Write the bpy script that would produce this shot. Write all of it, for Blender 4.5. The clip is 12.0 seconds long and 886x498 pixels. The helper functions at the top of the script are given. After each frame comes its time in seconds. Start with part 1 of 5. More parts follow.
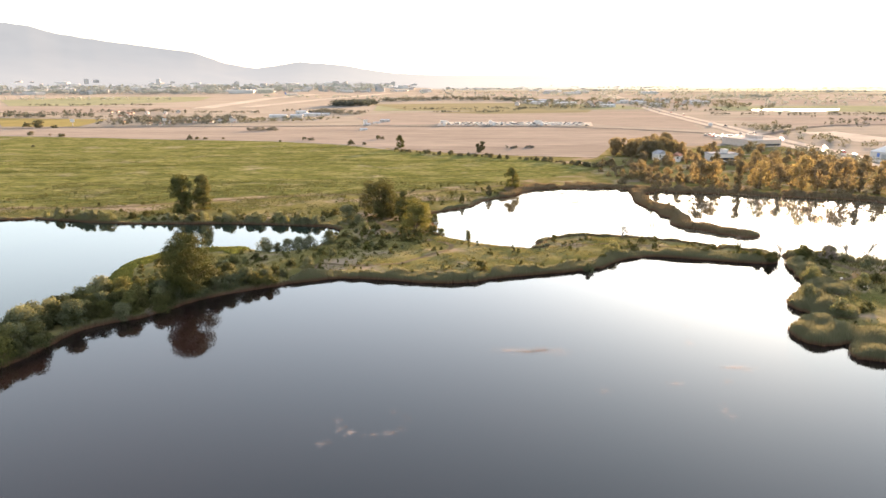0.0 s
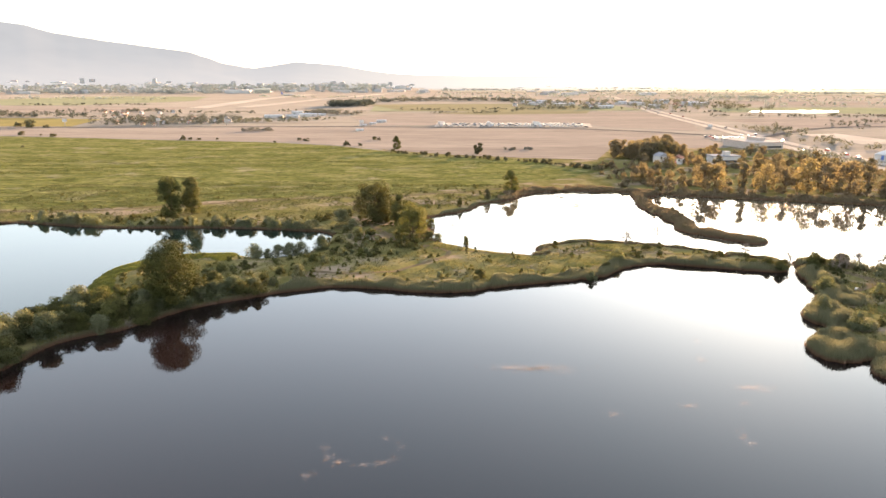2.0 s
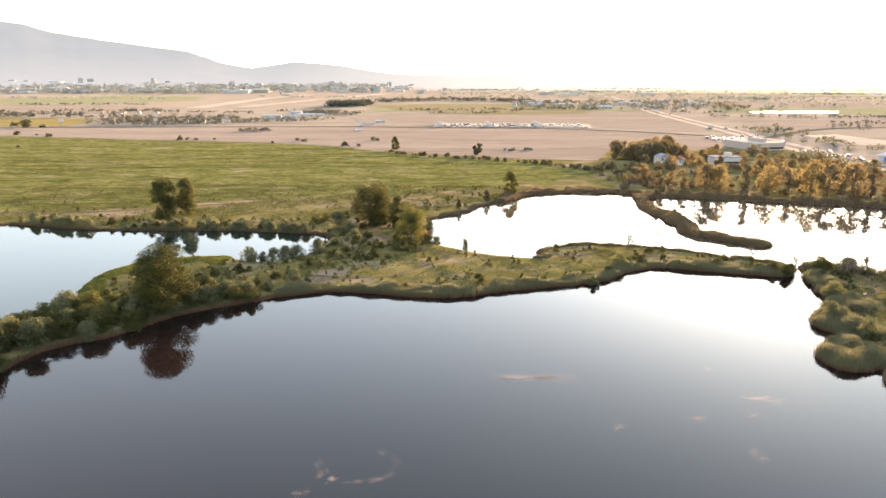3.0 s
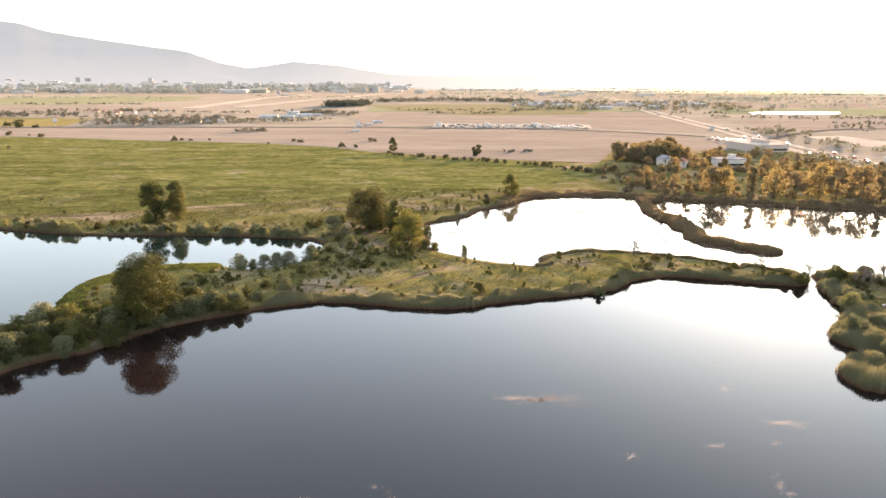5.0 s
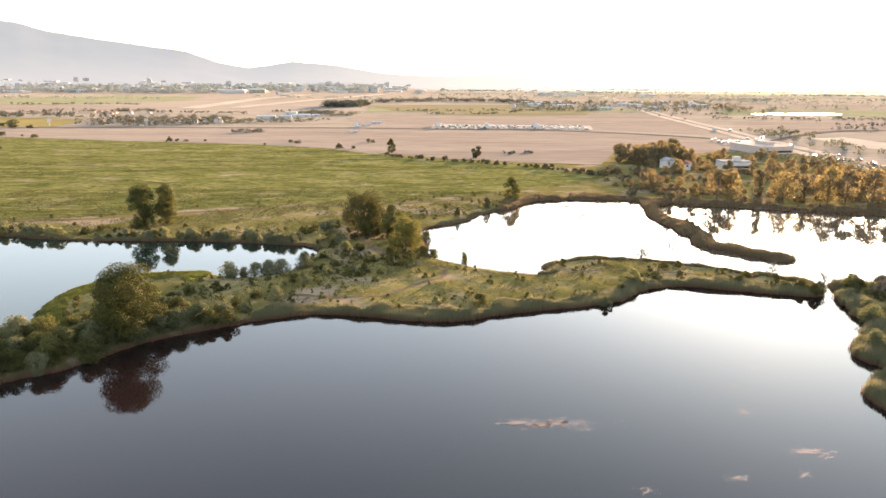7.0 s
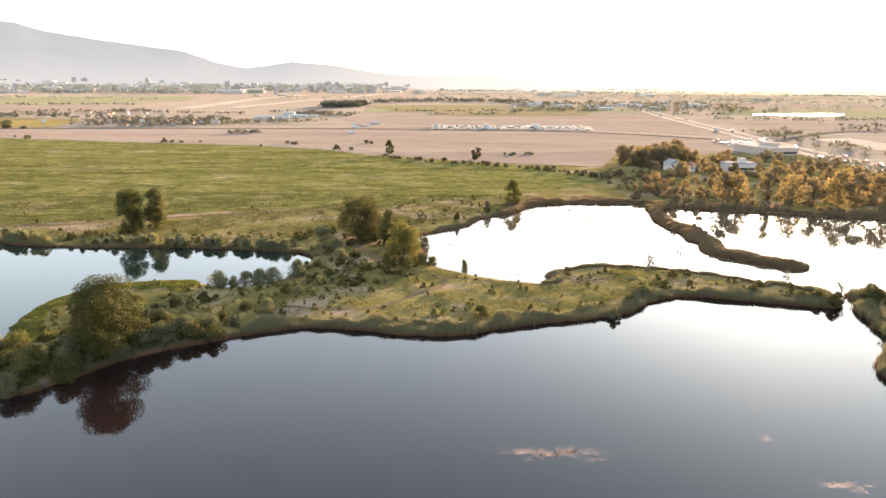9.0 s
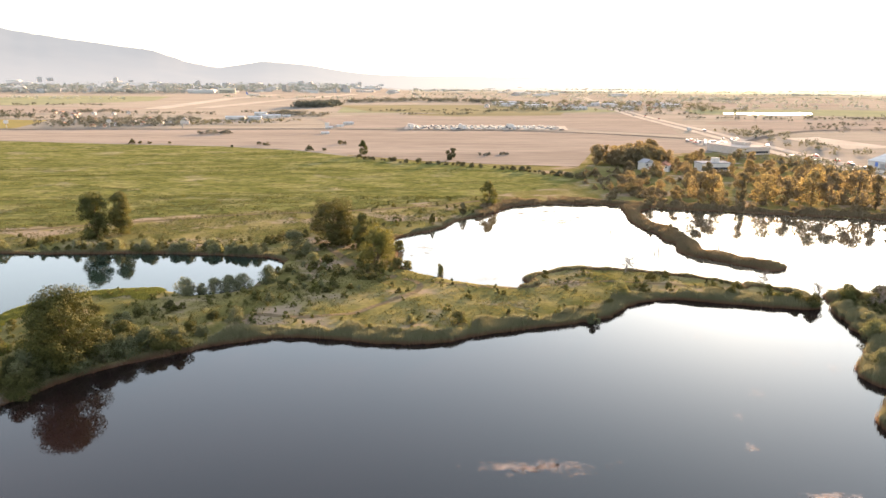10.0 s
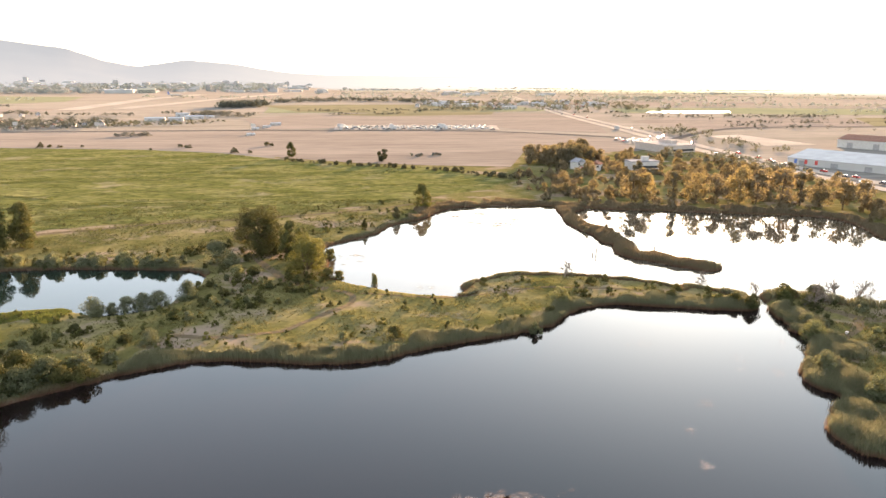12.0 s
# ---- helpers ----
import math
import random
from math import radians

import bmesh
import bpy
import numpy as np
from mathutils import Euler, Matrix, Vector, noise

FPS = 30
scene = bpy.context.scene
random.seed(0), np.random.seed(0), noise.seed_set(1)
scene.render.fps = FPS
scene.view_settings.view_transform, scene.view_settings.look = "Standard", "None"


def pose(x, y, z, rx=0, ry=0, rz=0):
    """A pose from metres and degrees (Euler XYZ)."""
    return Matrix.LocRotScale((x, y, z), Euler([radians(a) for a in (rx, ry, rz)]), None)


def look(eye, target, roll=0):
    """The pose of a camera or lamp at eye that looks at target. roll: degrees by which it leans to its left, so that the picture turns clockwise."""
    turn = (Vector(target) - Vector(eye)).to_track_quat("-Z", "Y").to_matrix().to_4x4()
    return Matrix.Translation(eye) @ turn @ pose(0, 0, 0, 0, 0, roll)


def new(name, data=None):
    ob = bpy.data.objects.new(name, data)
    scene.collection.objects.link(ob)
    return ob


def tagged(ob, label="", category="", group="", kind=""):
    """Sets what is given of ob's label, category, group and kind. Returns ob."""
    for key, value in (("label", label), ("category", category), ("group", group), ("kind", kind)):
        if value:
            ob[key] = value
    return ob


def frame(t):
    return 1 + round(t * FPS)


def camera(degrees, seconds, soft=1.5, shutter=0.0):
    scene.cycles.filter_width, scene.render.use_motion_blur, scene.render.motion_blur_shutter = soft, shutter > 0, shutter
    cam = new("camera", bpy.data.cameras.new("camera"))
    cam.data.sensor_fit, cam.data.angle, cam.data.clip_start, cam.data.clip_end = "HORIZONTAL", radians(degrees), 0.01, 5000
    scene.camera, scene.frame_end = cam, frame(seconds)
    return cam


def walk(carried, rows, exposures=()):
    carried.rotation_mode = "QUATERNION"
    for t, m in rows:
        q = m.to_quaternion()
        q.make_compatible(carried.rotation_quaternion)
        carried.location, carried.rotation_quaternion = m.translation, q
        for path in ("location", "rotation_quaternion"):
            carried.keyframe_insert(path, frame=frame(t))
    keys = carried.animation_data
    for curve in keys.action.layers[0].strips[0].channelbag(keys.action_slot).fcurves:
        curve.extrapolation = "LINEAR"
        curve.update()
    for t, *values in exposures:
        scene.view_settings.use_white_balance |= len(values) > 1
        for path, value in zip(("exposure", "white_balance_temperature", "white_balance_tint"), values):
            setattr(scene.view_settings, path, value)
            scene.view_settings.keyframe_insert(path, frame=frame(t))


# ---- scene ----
cam = camera(65.0, 12.0)
PATH = [
    (0.0, pose(0.00, 0.00, 50.00, 75.98, 0.06, 0.00)),
    (0.5, pose(0.03, 2.04, 49.95, 75.99, 0.02, -0.05)),
    (1.0, pose(0.05, 4.07, 49.91, 76.00, -0.03, -0.11)),
    (1.5, pose(0.06, 6.09, 49.87, 76.01, -0.07, -0.16)),
    (2.0, pose(0.08, 8.11, 49.82, 76.02, -0.11, -0.20)),
    (2.5, pose(0.11, 10.13, 49.78, 76.03, -0.16, -0.24)),
    (3.0, pose(0.14, 12.16, 49.75, 76.03, -0.19, -0.27)),
    (5.0, pose(0.21, 20.31, 49.67, 76.04, -0.28, -0.38)),
    (5.5, pose(0.23, 22.34, 49.65, 76.05, -0.32, -0.40)),
    (6.0, pose(0.23, 24.34, 49.62, 76.05, -0.34, -0.41)),
    (6.5, pose(0.23, 26.31, 49.60, 76.06, -0.36, -0.42)),
    (7.0, pose(0.24, 28.32, 49.59, 76.07, -0.37, -0.44)),
    (8.8, pose(0.32, 35.67, 49.62, 76.07, -0.37, -0.46)),
    (9.0, pose(0.33, 36.48, 49.63, 76.07, -0.37, -0.50)),
    (9.1, pose(0.33, 36.88, 49.63, 76.07, -0.37, -1.12)),
    (9.2, pose(0.33, 37.29, 49.64, 76.07, -0.37, -2.00)),
    (9.3, pose(0.33, 37.70, 49.64, 76.07, -0.37, -2.38)),
    (9.4, pose(0.33, 38.12, 49.65, 76.07, -0.37, -2.56)),
    (9.5, pose(0.34, 38.53, 49.65, 76.07, -0.38, -2.58)),
    (10.0, pose(0.36, 40.61, 49.67, 76.06, -0.38, -2.60)),
    (10.4, pose(0.41, 42.29, 49.69, 76.06, -0.37, -2.62)),
    (10.5, pose(0.43, 42.71, 49.70, 76.06, -0.37, -2.69)),
    (10.6, pose(0.44, 43.13, 49.70, 76.06, -0.37, -3.15)),
    (10.7, pose(0.46, 43.55, 49.71, 76.06, -0.37, -3.95)),
    (10.8, pose(0.47, 43.97, 49.72, 76.05, -0.37, -4.75)),
    (10.9, pose(0.48, 44.38, 49.72, 76.05, -0.37, -5.62)),
    (11.0, pose(0.49, 44.80, 49.73, 76.05, -0.37, -5.96)),
    (11.2, pose(0.52, 45.64, 49.74, 76.05, -0.38, -6.05)),
    (11.5, pose(0.58, 46.90, 49.75, 76.04, -0.39, -6.10)),
    (11.6, pose(0.61, 47.32, 49.75, 76.04, -0.39, -6.14)),
    (11.7, pose(0.65, 47.73, 49.76, 76.04, -0.38, -6.40)),
    (11.8, pose(0.70, 48.14, 49.76, 76.04, -0.38, -7.00)),
    (11.9, pose(0.75, 48.56, 49.77, 76.04, -0.37, -7.65)),
    (12.0, pose(0.79, 48.97, 49.77, 76.04, -0.37, -8.23)),
]
EXPOSURE = 3.69
walk(cam, PATH, [(0.0, EXPOSURE, 7300, 13), (12.0, EXPOSURE, 7300, 13)])

# ---- light: a low evening sun behind the far plain, and the sky ----
SUN_AZIMUTH, SUN_HEIGHT = 27.0, 6.5          # degrees right of straight ahead, degrees up
world = bpy.data.worlds.new("evening_sky")
scene.world = world
world.use_nodes = True
wn, wl = world.node_tree.nodes, world.node_tree.links
sky = wn.new("ShaderNodeTexSky")
sky.sky_type = 'NISHITA'
sky.sun_disc = False
sky.sun_elevation = radians(SUN_HEIGHT)
sky.sun_rotation = radians(SUN_AZIMUTH)
sky.air_density, sky.dust_density, sky.ozone_density = 1.25, 1.35, 4.5
wn["Background"].inputs["Strength"].default_value = 0.118
haze = wn.new("ShaderNodeHueSaturation")          # thin evening haze whitens the sky
haze.inputs["Saturation"].default_value = 0.44
wl.new(sky.outputs["Color"], haze.inputs["Color"])
wl.new(haze.outputs["Color"], wn["Background"].inputs["Color"])
sun_data = bpy.data.lights.new("sun", 'SUN')
sun_data.energy, sun_data.angle, sun_data.color = 3.6, radians(4.0), (1.0, 0.67, 0.41)
sun = new("sun", sun_data)
a, e = radians(SUN_AZIMUTH), radians(SUN_HEIGHT)
sun.matrix_basis = look((math.sin(a) * math.cos(e) * 400, math.cos(a) * math.cos(e) * 400, math.sin(e) * 400), (0, 0, 0))

# ---- materials ----


def material(name):
    m = bpy.data.materials.new(name)
    m.use_nodes = True
    return m, m.node_tree.nodes, m.node_tree.links, m.node_tree.nodes["Principled BSDF"]


def noise_node(nodes, links, scale, detail=4.0, rough=0.55, stretch=None):
    """Noise in metres of the world; stretch squeezes it along x, y, z."""
    geo = nodes.new("ShaderNodeNewGeometry")
    tex = nodes.new("ShaderNodeTexNoise")
    tex.inputs["Scale"].default_value, tex.inputs["Detail"].default_value, tex.inputs["Roughness"].default_value = scale, detail, rough
    if stretch:
        mp = nodes.new("ShaderNodeMapping")
        mp.inputs["Scale"].default_value = stretch[:3]
        if len(stretch) > 3:
            mp.inputs["Rotation"].default_value = (0, 0, radians(stretch[3]))
        links.new(geo.outputs["Position"], mp.inputs["Vector"])
        links.new(mp.outputs["Vector"], tex.inputs["Vector"])
    else:
        links.new(geo.outputs["Position"], tex.inputs["Vector"])
    return tex.outputs["Fac"]


def ramp(nodes, links, fac, stops):
    r = nodes.new("ShaderNodeValToRGB")
    els = r.color_ramp.elements
    while len(els) < len(stops):
        els.new(0.5)
    for el, (pos, col) in zip(els, stops):
        el.position, el.color = pos, (*col, 1)
    links.new(fac, r.inputs["Fac"])
    return r.outputs["Color"]


def mix(nodes, links, fac, c1, c2, kind='MIX'):
    m = nodes.new("ShaderNodeMix")
    m.data_type, m.blend_type = 'RGBA', kind
    for sock, val in ((m.inputs[0], fac), (m.inputs[6], c1), (m.inputs[7], c2)):
        if isinstance(val, (int, float)):
            sock.default_value = val
        elif isinstance(val, tuple):
            sock.default_value = (*val, 1)
        else:
            links.new(val, sock)
    return m.outputs[2]


def bump(nodes, links, bsdf, fac, strength, dist):
    b = nodes.new("ShaderNodeBump")
    b.inputs["Strength"].default_value, b.inputs["Distance"].default_value = strength, dist
    links.new(fac, b.inputs["Height"])
    links.new(b.outputs["Normal"], bsdf.inputs["Normal"])


def soil_like(name, stops, big, fine, fine_mix=0.5, stretch=None, rough=0.8, relief=0.1, tints=None, gloss=0.0, sheen=0.0, lines=None):
    """Ground cover: large patches, fine grain over it, and fine relief."""
    m, n, l, b = material(name)
    c = ramp(n, l, noise_node(n, l, big, 5, 0.6, stretch), stops)
    f = noise_node(n, l, fine, 3, 0.6, stretch)
    g = ramp(n, l, f, [(0.25, (0.45, 0.45, 0.45)), (0.75, (1.35, 1.3, 1.2))])
    c = mix(n, l, fine_mix, c, mix(n, l, 1.0, c, g, 'MULTIPLY'))
    if tints:
        pos, wide, col = tints
        t = ramp(n, l, noise_node(n, l, wide, 4, 0.6), [(pos, (0, 0, 0)), (pos + 0.1, (1, 1, 1))])
        c = mix(n, l, t, c, col)
    if lines:                                       # thin winding furrows and taller stripes
        for scale, width, squeeze, col in lines:
            k = ramp(n, l, noise_node(n, l, scale, 3, 0.55, squeeze), [(0.5 - width, (0, 0, 0)), (0.5, (1, 1, 1)), (0.5 + width, (0, 0, 0))])
            c = mix(n, l, k, c, mix(n, l, 1.0, c, col, 'MULTIPLY'))
    l.new(c, b.inputs["Base Color"])
    b.inputs["Roughness"].default_value = rough
    b.inputs["Specular IOR Level"].default_value = gloss
    b.inputs["Sheen Weight"].default_value, b.inputs["Sheen Roughness"].default_value = sheen, 0.6      # dry stalks and dust catch low light; raised to stand in for far haze
    b.inputs["Sheen Tint"].default_value = (1.0, 0.91, 0.83, 1)
    bump(n, l, b, f, 0.6, relief)
    return m


def leafy(name, dark, light, see=0.35, shine=0.04):
    """Leaves: each leaf and each plant a little different; they let light through."""
    m, n, l, b = material(name)
    geo, info = n.new("ShaderNodeNewGeometry"), n.new("ShaderNodeObjectInfo")
    c = ramp(n, l, geo.outputs["Random Per Island"], [(0.0, dark), (1.0, light)])
    tint = ramp(n, l, info.outputs["Random"], [(0.0, (0.66, 0.72, 0.70)), (0.5, (0.98, 0.98, 0.98)), (1.0, (1.14, 1.13, 0.92))])
    c = mix(n, l, 1.0, c, tint, 'MULTIPLY')
    l.new(c, b.inputs["Base Color"])
    b.inputs["Roughness"].default_value = 0.8
    b.inputs["Specular IOR Level"].default_value = shine
    tr = n.new("ShaderNodeBsdfTranslucent")
    l.new(mix(n, l, 1.0, c, (1.12, 1.1, 0.75), 'MULTIPLY'), tr.inputs["Color"])
    ms = n.new("ShaderNodeMixShader")
    ms.inputs[0].default_value = see
    l.new(b.outputs[0], ms.inputs[1]), l.new(tr.outputs[0], ms.inputs[2])
    l.new(ms.outputs[0], n["Material Output"].inputs["Surface"])
    return m


def plain(name, col, rough=0.7, metal=0.0, vary=0.25, scale=0.8):
    m, n, l, b = material(name)
    c = ramp(n, l, noise_node(n, l, scale, 4), [(0.3, tuple(v * (1 - vary) for v in col)), (0.7, tuple(min(1, v * (1 + vary * 0.6)) for v in col))])
    l.new(c, b.inputs["Base Color"])
    b.inputs["Roughness"].default_value, b.inputs["Metallic"].default_value = rough, metal
    b.inputs["Specular IOR Level"].default_value = 0.0 if rough > 0.5 else 0.3
    return m


def water_like(name, deep, murk, tint=(0.35, 0.74, 0.82)):
    m, n, l, b = material(name)
    l.new(ramp(n, l, noise_node(n, l, 0.03, 3), [(0.35, deep), (0.7, murk)]), b.inputs["Base Color"])
    b.inputs["Roughness"].default_value, b.inputs["IOR"].default_value = 0.035, 1.31
    b.inputs["Specular Tint"].default_value = (*tint, 1)
    bump(n, l, b, noise_node(n, l, 0.6, 2, 0.5), 0.05, 0.02)
    return m


MEADOW = soil_like("meadow", [(0.34, (0.068, 0.069, 0.024)), (0.52, (0.116, 0.106, 0.044)), (0.70, (0.166, 0.142, 0.078))], 0.07, 1.1, 0.6,
                   tints=(0.53, 0.055, (0.182, 0.143, 0.104)))
GREEN_FIELD = soil_like("green_field", [(0.32, (0.078, 0.086, 0.028)), (0.5, (0.110, 0.114, 0.042)), (0.68, (0.152, 0.146, 0.066))], 0.06, 0.35, 0.9,
                        stretch=(0.8, 1.2, 1, 14), relief=0.4, tints=(0.60, 0.035, (0.155, 0.140, 0.084)),
                        lines=[(0.09, 0.022, (0.35, 1.0, 1, 12), (0.6, 0.64, 0.64)), (0.16, 0.025, (0.3, 1.0, 1, -8), (0.62, 0.66, 0.66)), (0.06, 0.025, (0.3, 1.0, 1, 24), (1.3, 1.22, 1.3))])
DARK_GRASS = soil_like("dark_tall_grass", [(0.3, (0.05, 0.055, 0.02)), (0.7, (0.085, 0.085, 0.03))], 0.3, 1.5, 0.6)
WHEAT = soil_like("stubble", [(0.3, (0.120, 0.106, 0.096)), (0.7, (0.168, 0.148, 0.134))], 0.009, 0.12, 0.5, stretch=(0.3, 2.0, 1, 3), relief=0.1, sheen=0.030,
                  lines=[(0.012, 0.02, (0.2, 2.2, 1, 2), (0.8, 0.8, 0.8)), (0.03, 0.015, (0.15, 2.0, 1, -2), (0.86, 0.85, 0.84))])
PALE_FIELD = soil_like("dry_grassland", [(0.3, (0.104, 0.101, 0.092)), (0.7, (0.149, 0.142, 0.130))], 0.005, 0.1, 0.5, stretch=(0.3, 2.0, 1, 4), sheen=0.048,
                       lines=[(0.006, 0.03, (0.2, 2.0, 1, 5), (0.74, 0.78, 0.74)), (0.012, 0.02, (0.15, 2.2, 1, -4), (0.8, 0.8, 0.78))])
# Green paled and greyed in its base colour for haze over the far plain.
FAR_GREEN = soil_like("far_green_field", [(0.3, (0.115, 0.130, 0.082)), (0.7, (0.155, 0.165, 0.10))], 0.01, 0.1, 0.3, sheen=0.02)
MUSTARD = soil_like("yellow_crop", [(0.3, (0.15, 0.128, 0.055)), (0.7, (0.20, 0.165, 0.072))], 0.02, 0.2, 0.3)
OLIVE = soil_like("olive_grassland", [(0.3, (0.100, 0.096, 0.055)), (0.7, (0.150, 0.138, 0.082))], 0.01, 0.1, 0.4, stretch=(0.3, 2.0, 1, 3), sheen=0.02)
TRACK = soil_like("bare_track", [(0.3, (0.088, 0.070, 0.044)), (0.7, (0.124, 0.098, 0.064))], 0.3, 2.5, 0.5, relief=0.05)
ASPHALT = soil_like("asphalt", [(0.3, (0.05, 0.05, 0.05)), (0.7, (0.075, 0.073, 0.07))], 0.1, 3, 0.3, rough=0.7, relief=0.01, gloss=0.0, sheen=0.02)
CONCRETE = soil_like("worn_concrete_and_road_glare", [(0.3, (0.24, 0.215, 0.185)), (0.7, (0.31, 0.28, 0.24))], 0.02, 0.5, 0.3, rough=0.7, relief=0.02, gloss=0.0, sheen=0.012)
# Lake's red-brown body colour stands in for lens glare veiling dark reflections.
LAKE = water_like("dark_lake_water", (0.0072, 0.0044, 0.0045), (0.0095, 0.0056, 0.0056))
POND_GREEN = water_like("green_pond_water", (0.006, 0.013, 0.011), (0.009, 0.017, 0.014), (0.22, 0.46, 0.52))
POND_SILT = water_like("silty_pond_water", (0.05, 0.042, 0.03), (0.07, 0.058, 0.04))
DEAD_BARK = plain("silver_dead_bark", (0.17, 0.14, 0.115), 0.9, vary=0.3, scale=3)
BARK = plain("bark", (0.10, 0.075, 0.05), 0.9, vary=0.5, scale=3)
DEAD_WOOD = plain("wet_dark_wood", (0.09, 0.07, 0.055), 0.9, vary=0.4, scale=3)
LEAF_POPLAR = leafy("poplar_leaves", (0.064, 0.066, 0.026), (0.106, 0.102, 0.043), 0.3)
LEAF_BROAD = leafy("broad_poplar_leaves", (0.032, 0.035, 0.013), (0.056, 0.056, 0.021), 0.16)
LEAF_GOLD = leafy("sunlit_yellow_leaves", (0.080, 0.082, 0.027), (0.124, 0.117, 0.044), 0.34)
LEAF_WILLOW = leafy("willow_leaves", (0.092, 0.098, 0.056), (0.145, 0.145, 0.088), 0.32)
LEAF_SILVER = leafy("silvery_willow_leaves", (0.120, 0.124, 0.074), (0.170, 0.168, 0.108), 0.34)
LEAF_BANK = leafy("dark_bank_leaves", (0.042, 0.045, 0.019), (0.066, 0.065, 0.028), 0.2)
LEAF_SHRUB = leafy("shrub_leaves", (0.054, 0.053, 0.022), (0.084, 0.078, 0.034), 0.26)
LEAF_EDGE = leafy("field_edge_leaves", (0.066, 0.062, 0.036), (0.100, 0.092, 0.056), 0.16)
# Leaf colour lifted and warmed to stand in for sunward haze.
LEAF_FAR = leafy("haze_warmed_wood_leaves", (0.150, 0.118, 0.078), (0.185, 0.146, 0.098), 0.38)
GRASS = leafy("grass_blades", (0.090, 0.085, 0.038), (0.128, 0.116, 0.056), 0.18, 0.0)
GRASS_GREEN = leafy("lush_grass_blades", (0.092, 0.108, 0.034), (0.138, 0.144, 0.052), 0.25, 0.0)
GRASS_DARK = leafy("dark_meadow_blades", (0.058, 0.064, 0.024), (0.098, 0.100, 0.038), 0.2, 0.0)
# Far leaf tones paled and greyed to carry the distance haze.
LEAF_HAZY = leafy("haze_painted_distant_leaves", (0.20, 0.22, 0.24), (0.25, 0.265, 0.28), 0.15, 0.0)
LEAF_DISTANT = leafy("haze_greyed_distant_leaves", (0.098, 0.096, 0.082), (0.136, 0.131, 0.114), 0.14, 0.0)


def reed_material(name, low, mid, high):
    """Green blades over old brown sheaths; the foot's red also stands in for shore reflection."""
    m, n, l, b = material(name)
    geo, sep = n.new("ShaderNodeNewGeometry"), n.new("ShaderNodeSeparateXYZ")
    c = ramp(n, l, geo.outputs["Random Per Island"], [(0.0, low), (0.6, mid), (1.0, high)])
    l.new(geo.outputs["Position"], sep.inputs[0])
    foot = n.new("ShaderNodeMapRange")
    foot.inputs["From Min"].default_value, foot.inputs["From Max"].default_value = 0.15, 0.85
    l.new(sep.outputs["Z"], foot.inputs["Value"])
    c = mix(n, l, foot.outputs[0], (0.135, 0.074, 0.048), c)
    l.new(c, b.inputs["Base Color"])
    b.inputs["Roughness"].default_value = 0.45
    b.inputs["Specular IOR Level"].default_value = 0.03
    tr, ms = n.new("ShaderNodeBsdfTranslucent"), n.new("ShaderNodeMixShader")
    l.new(c, tr.inputs["Color"])
    ms.inputs[0].default_value = 0.3
    l.new(b.outputs[0], ms.inputs[1]), l.new(tr.outputs[0], ms.inputs[2])
    l.new(ms.outputs[0], n["Material Output"].inputs["Surface"])
    return m


REED = reed_material("reed_blades", (0.112, 0.114, 0.062), (0.128, 0.124, 0.072), (0.150, 0.138, 0.086))
# Browner reed tone; the warm flare of the low sun is put into it.
REED_FLARE = reed_material("flare_browned_reed_blades", (0.110, 0.088, 0.052), (0.132, 0.104, 0.064), (0.160, 0.124, 0.080))


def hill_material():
    """Far hills: distance haze is painted into the emission, palest at the foot, warm sunward."""
    m, n, l, b = material("haze_glow_hills")
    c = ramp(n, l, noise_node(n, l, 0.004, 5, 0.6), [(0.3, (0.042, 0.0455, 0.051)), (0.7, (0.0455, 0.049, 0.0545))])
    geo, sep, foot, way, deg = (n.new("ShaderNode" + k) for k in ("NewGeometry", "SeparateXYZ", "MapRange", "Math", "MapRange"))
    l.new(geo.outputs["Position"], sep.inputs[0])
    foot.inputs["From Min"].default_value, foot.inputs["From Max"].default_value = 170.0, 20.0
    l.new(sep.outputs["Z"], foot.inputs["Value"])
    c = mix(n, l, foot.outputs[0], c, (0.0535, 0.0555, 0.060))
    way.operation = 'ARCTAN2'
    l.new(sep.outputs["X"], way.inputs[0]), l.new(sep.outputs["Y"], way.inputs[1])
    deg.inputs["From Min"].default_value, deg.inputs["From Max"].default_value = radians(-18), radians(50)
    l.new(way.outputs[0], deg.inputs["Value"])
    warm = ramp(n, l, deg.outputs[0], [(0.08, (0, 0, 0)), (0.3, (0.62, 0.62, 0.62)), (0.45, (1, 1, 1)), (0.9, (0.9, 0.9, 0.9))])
    # warm sun glow of the air, painted by compass direction
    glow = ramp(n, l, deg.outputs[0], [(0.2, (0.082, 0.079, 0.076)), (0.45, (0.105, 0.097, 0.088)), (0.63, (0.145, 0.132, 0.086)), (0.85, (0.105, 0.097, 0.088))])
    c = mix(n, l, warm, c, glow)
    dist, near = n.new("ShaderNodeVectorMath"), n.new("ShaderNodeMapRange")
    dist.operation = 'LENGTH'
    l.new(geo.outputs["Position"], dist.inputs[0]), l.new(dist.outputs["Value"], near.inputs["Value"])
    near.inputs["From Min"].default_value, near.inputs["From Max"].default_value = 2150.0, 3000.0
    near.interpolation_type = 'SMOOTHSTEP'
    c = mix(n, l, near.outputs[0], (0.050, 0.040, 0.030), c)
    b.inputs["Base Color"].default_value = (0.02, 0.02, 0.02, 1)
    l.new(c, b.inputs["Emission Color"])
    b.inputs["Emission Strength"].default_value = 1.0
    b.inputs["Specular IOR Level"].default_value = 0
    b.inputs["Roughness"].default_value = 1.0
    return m


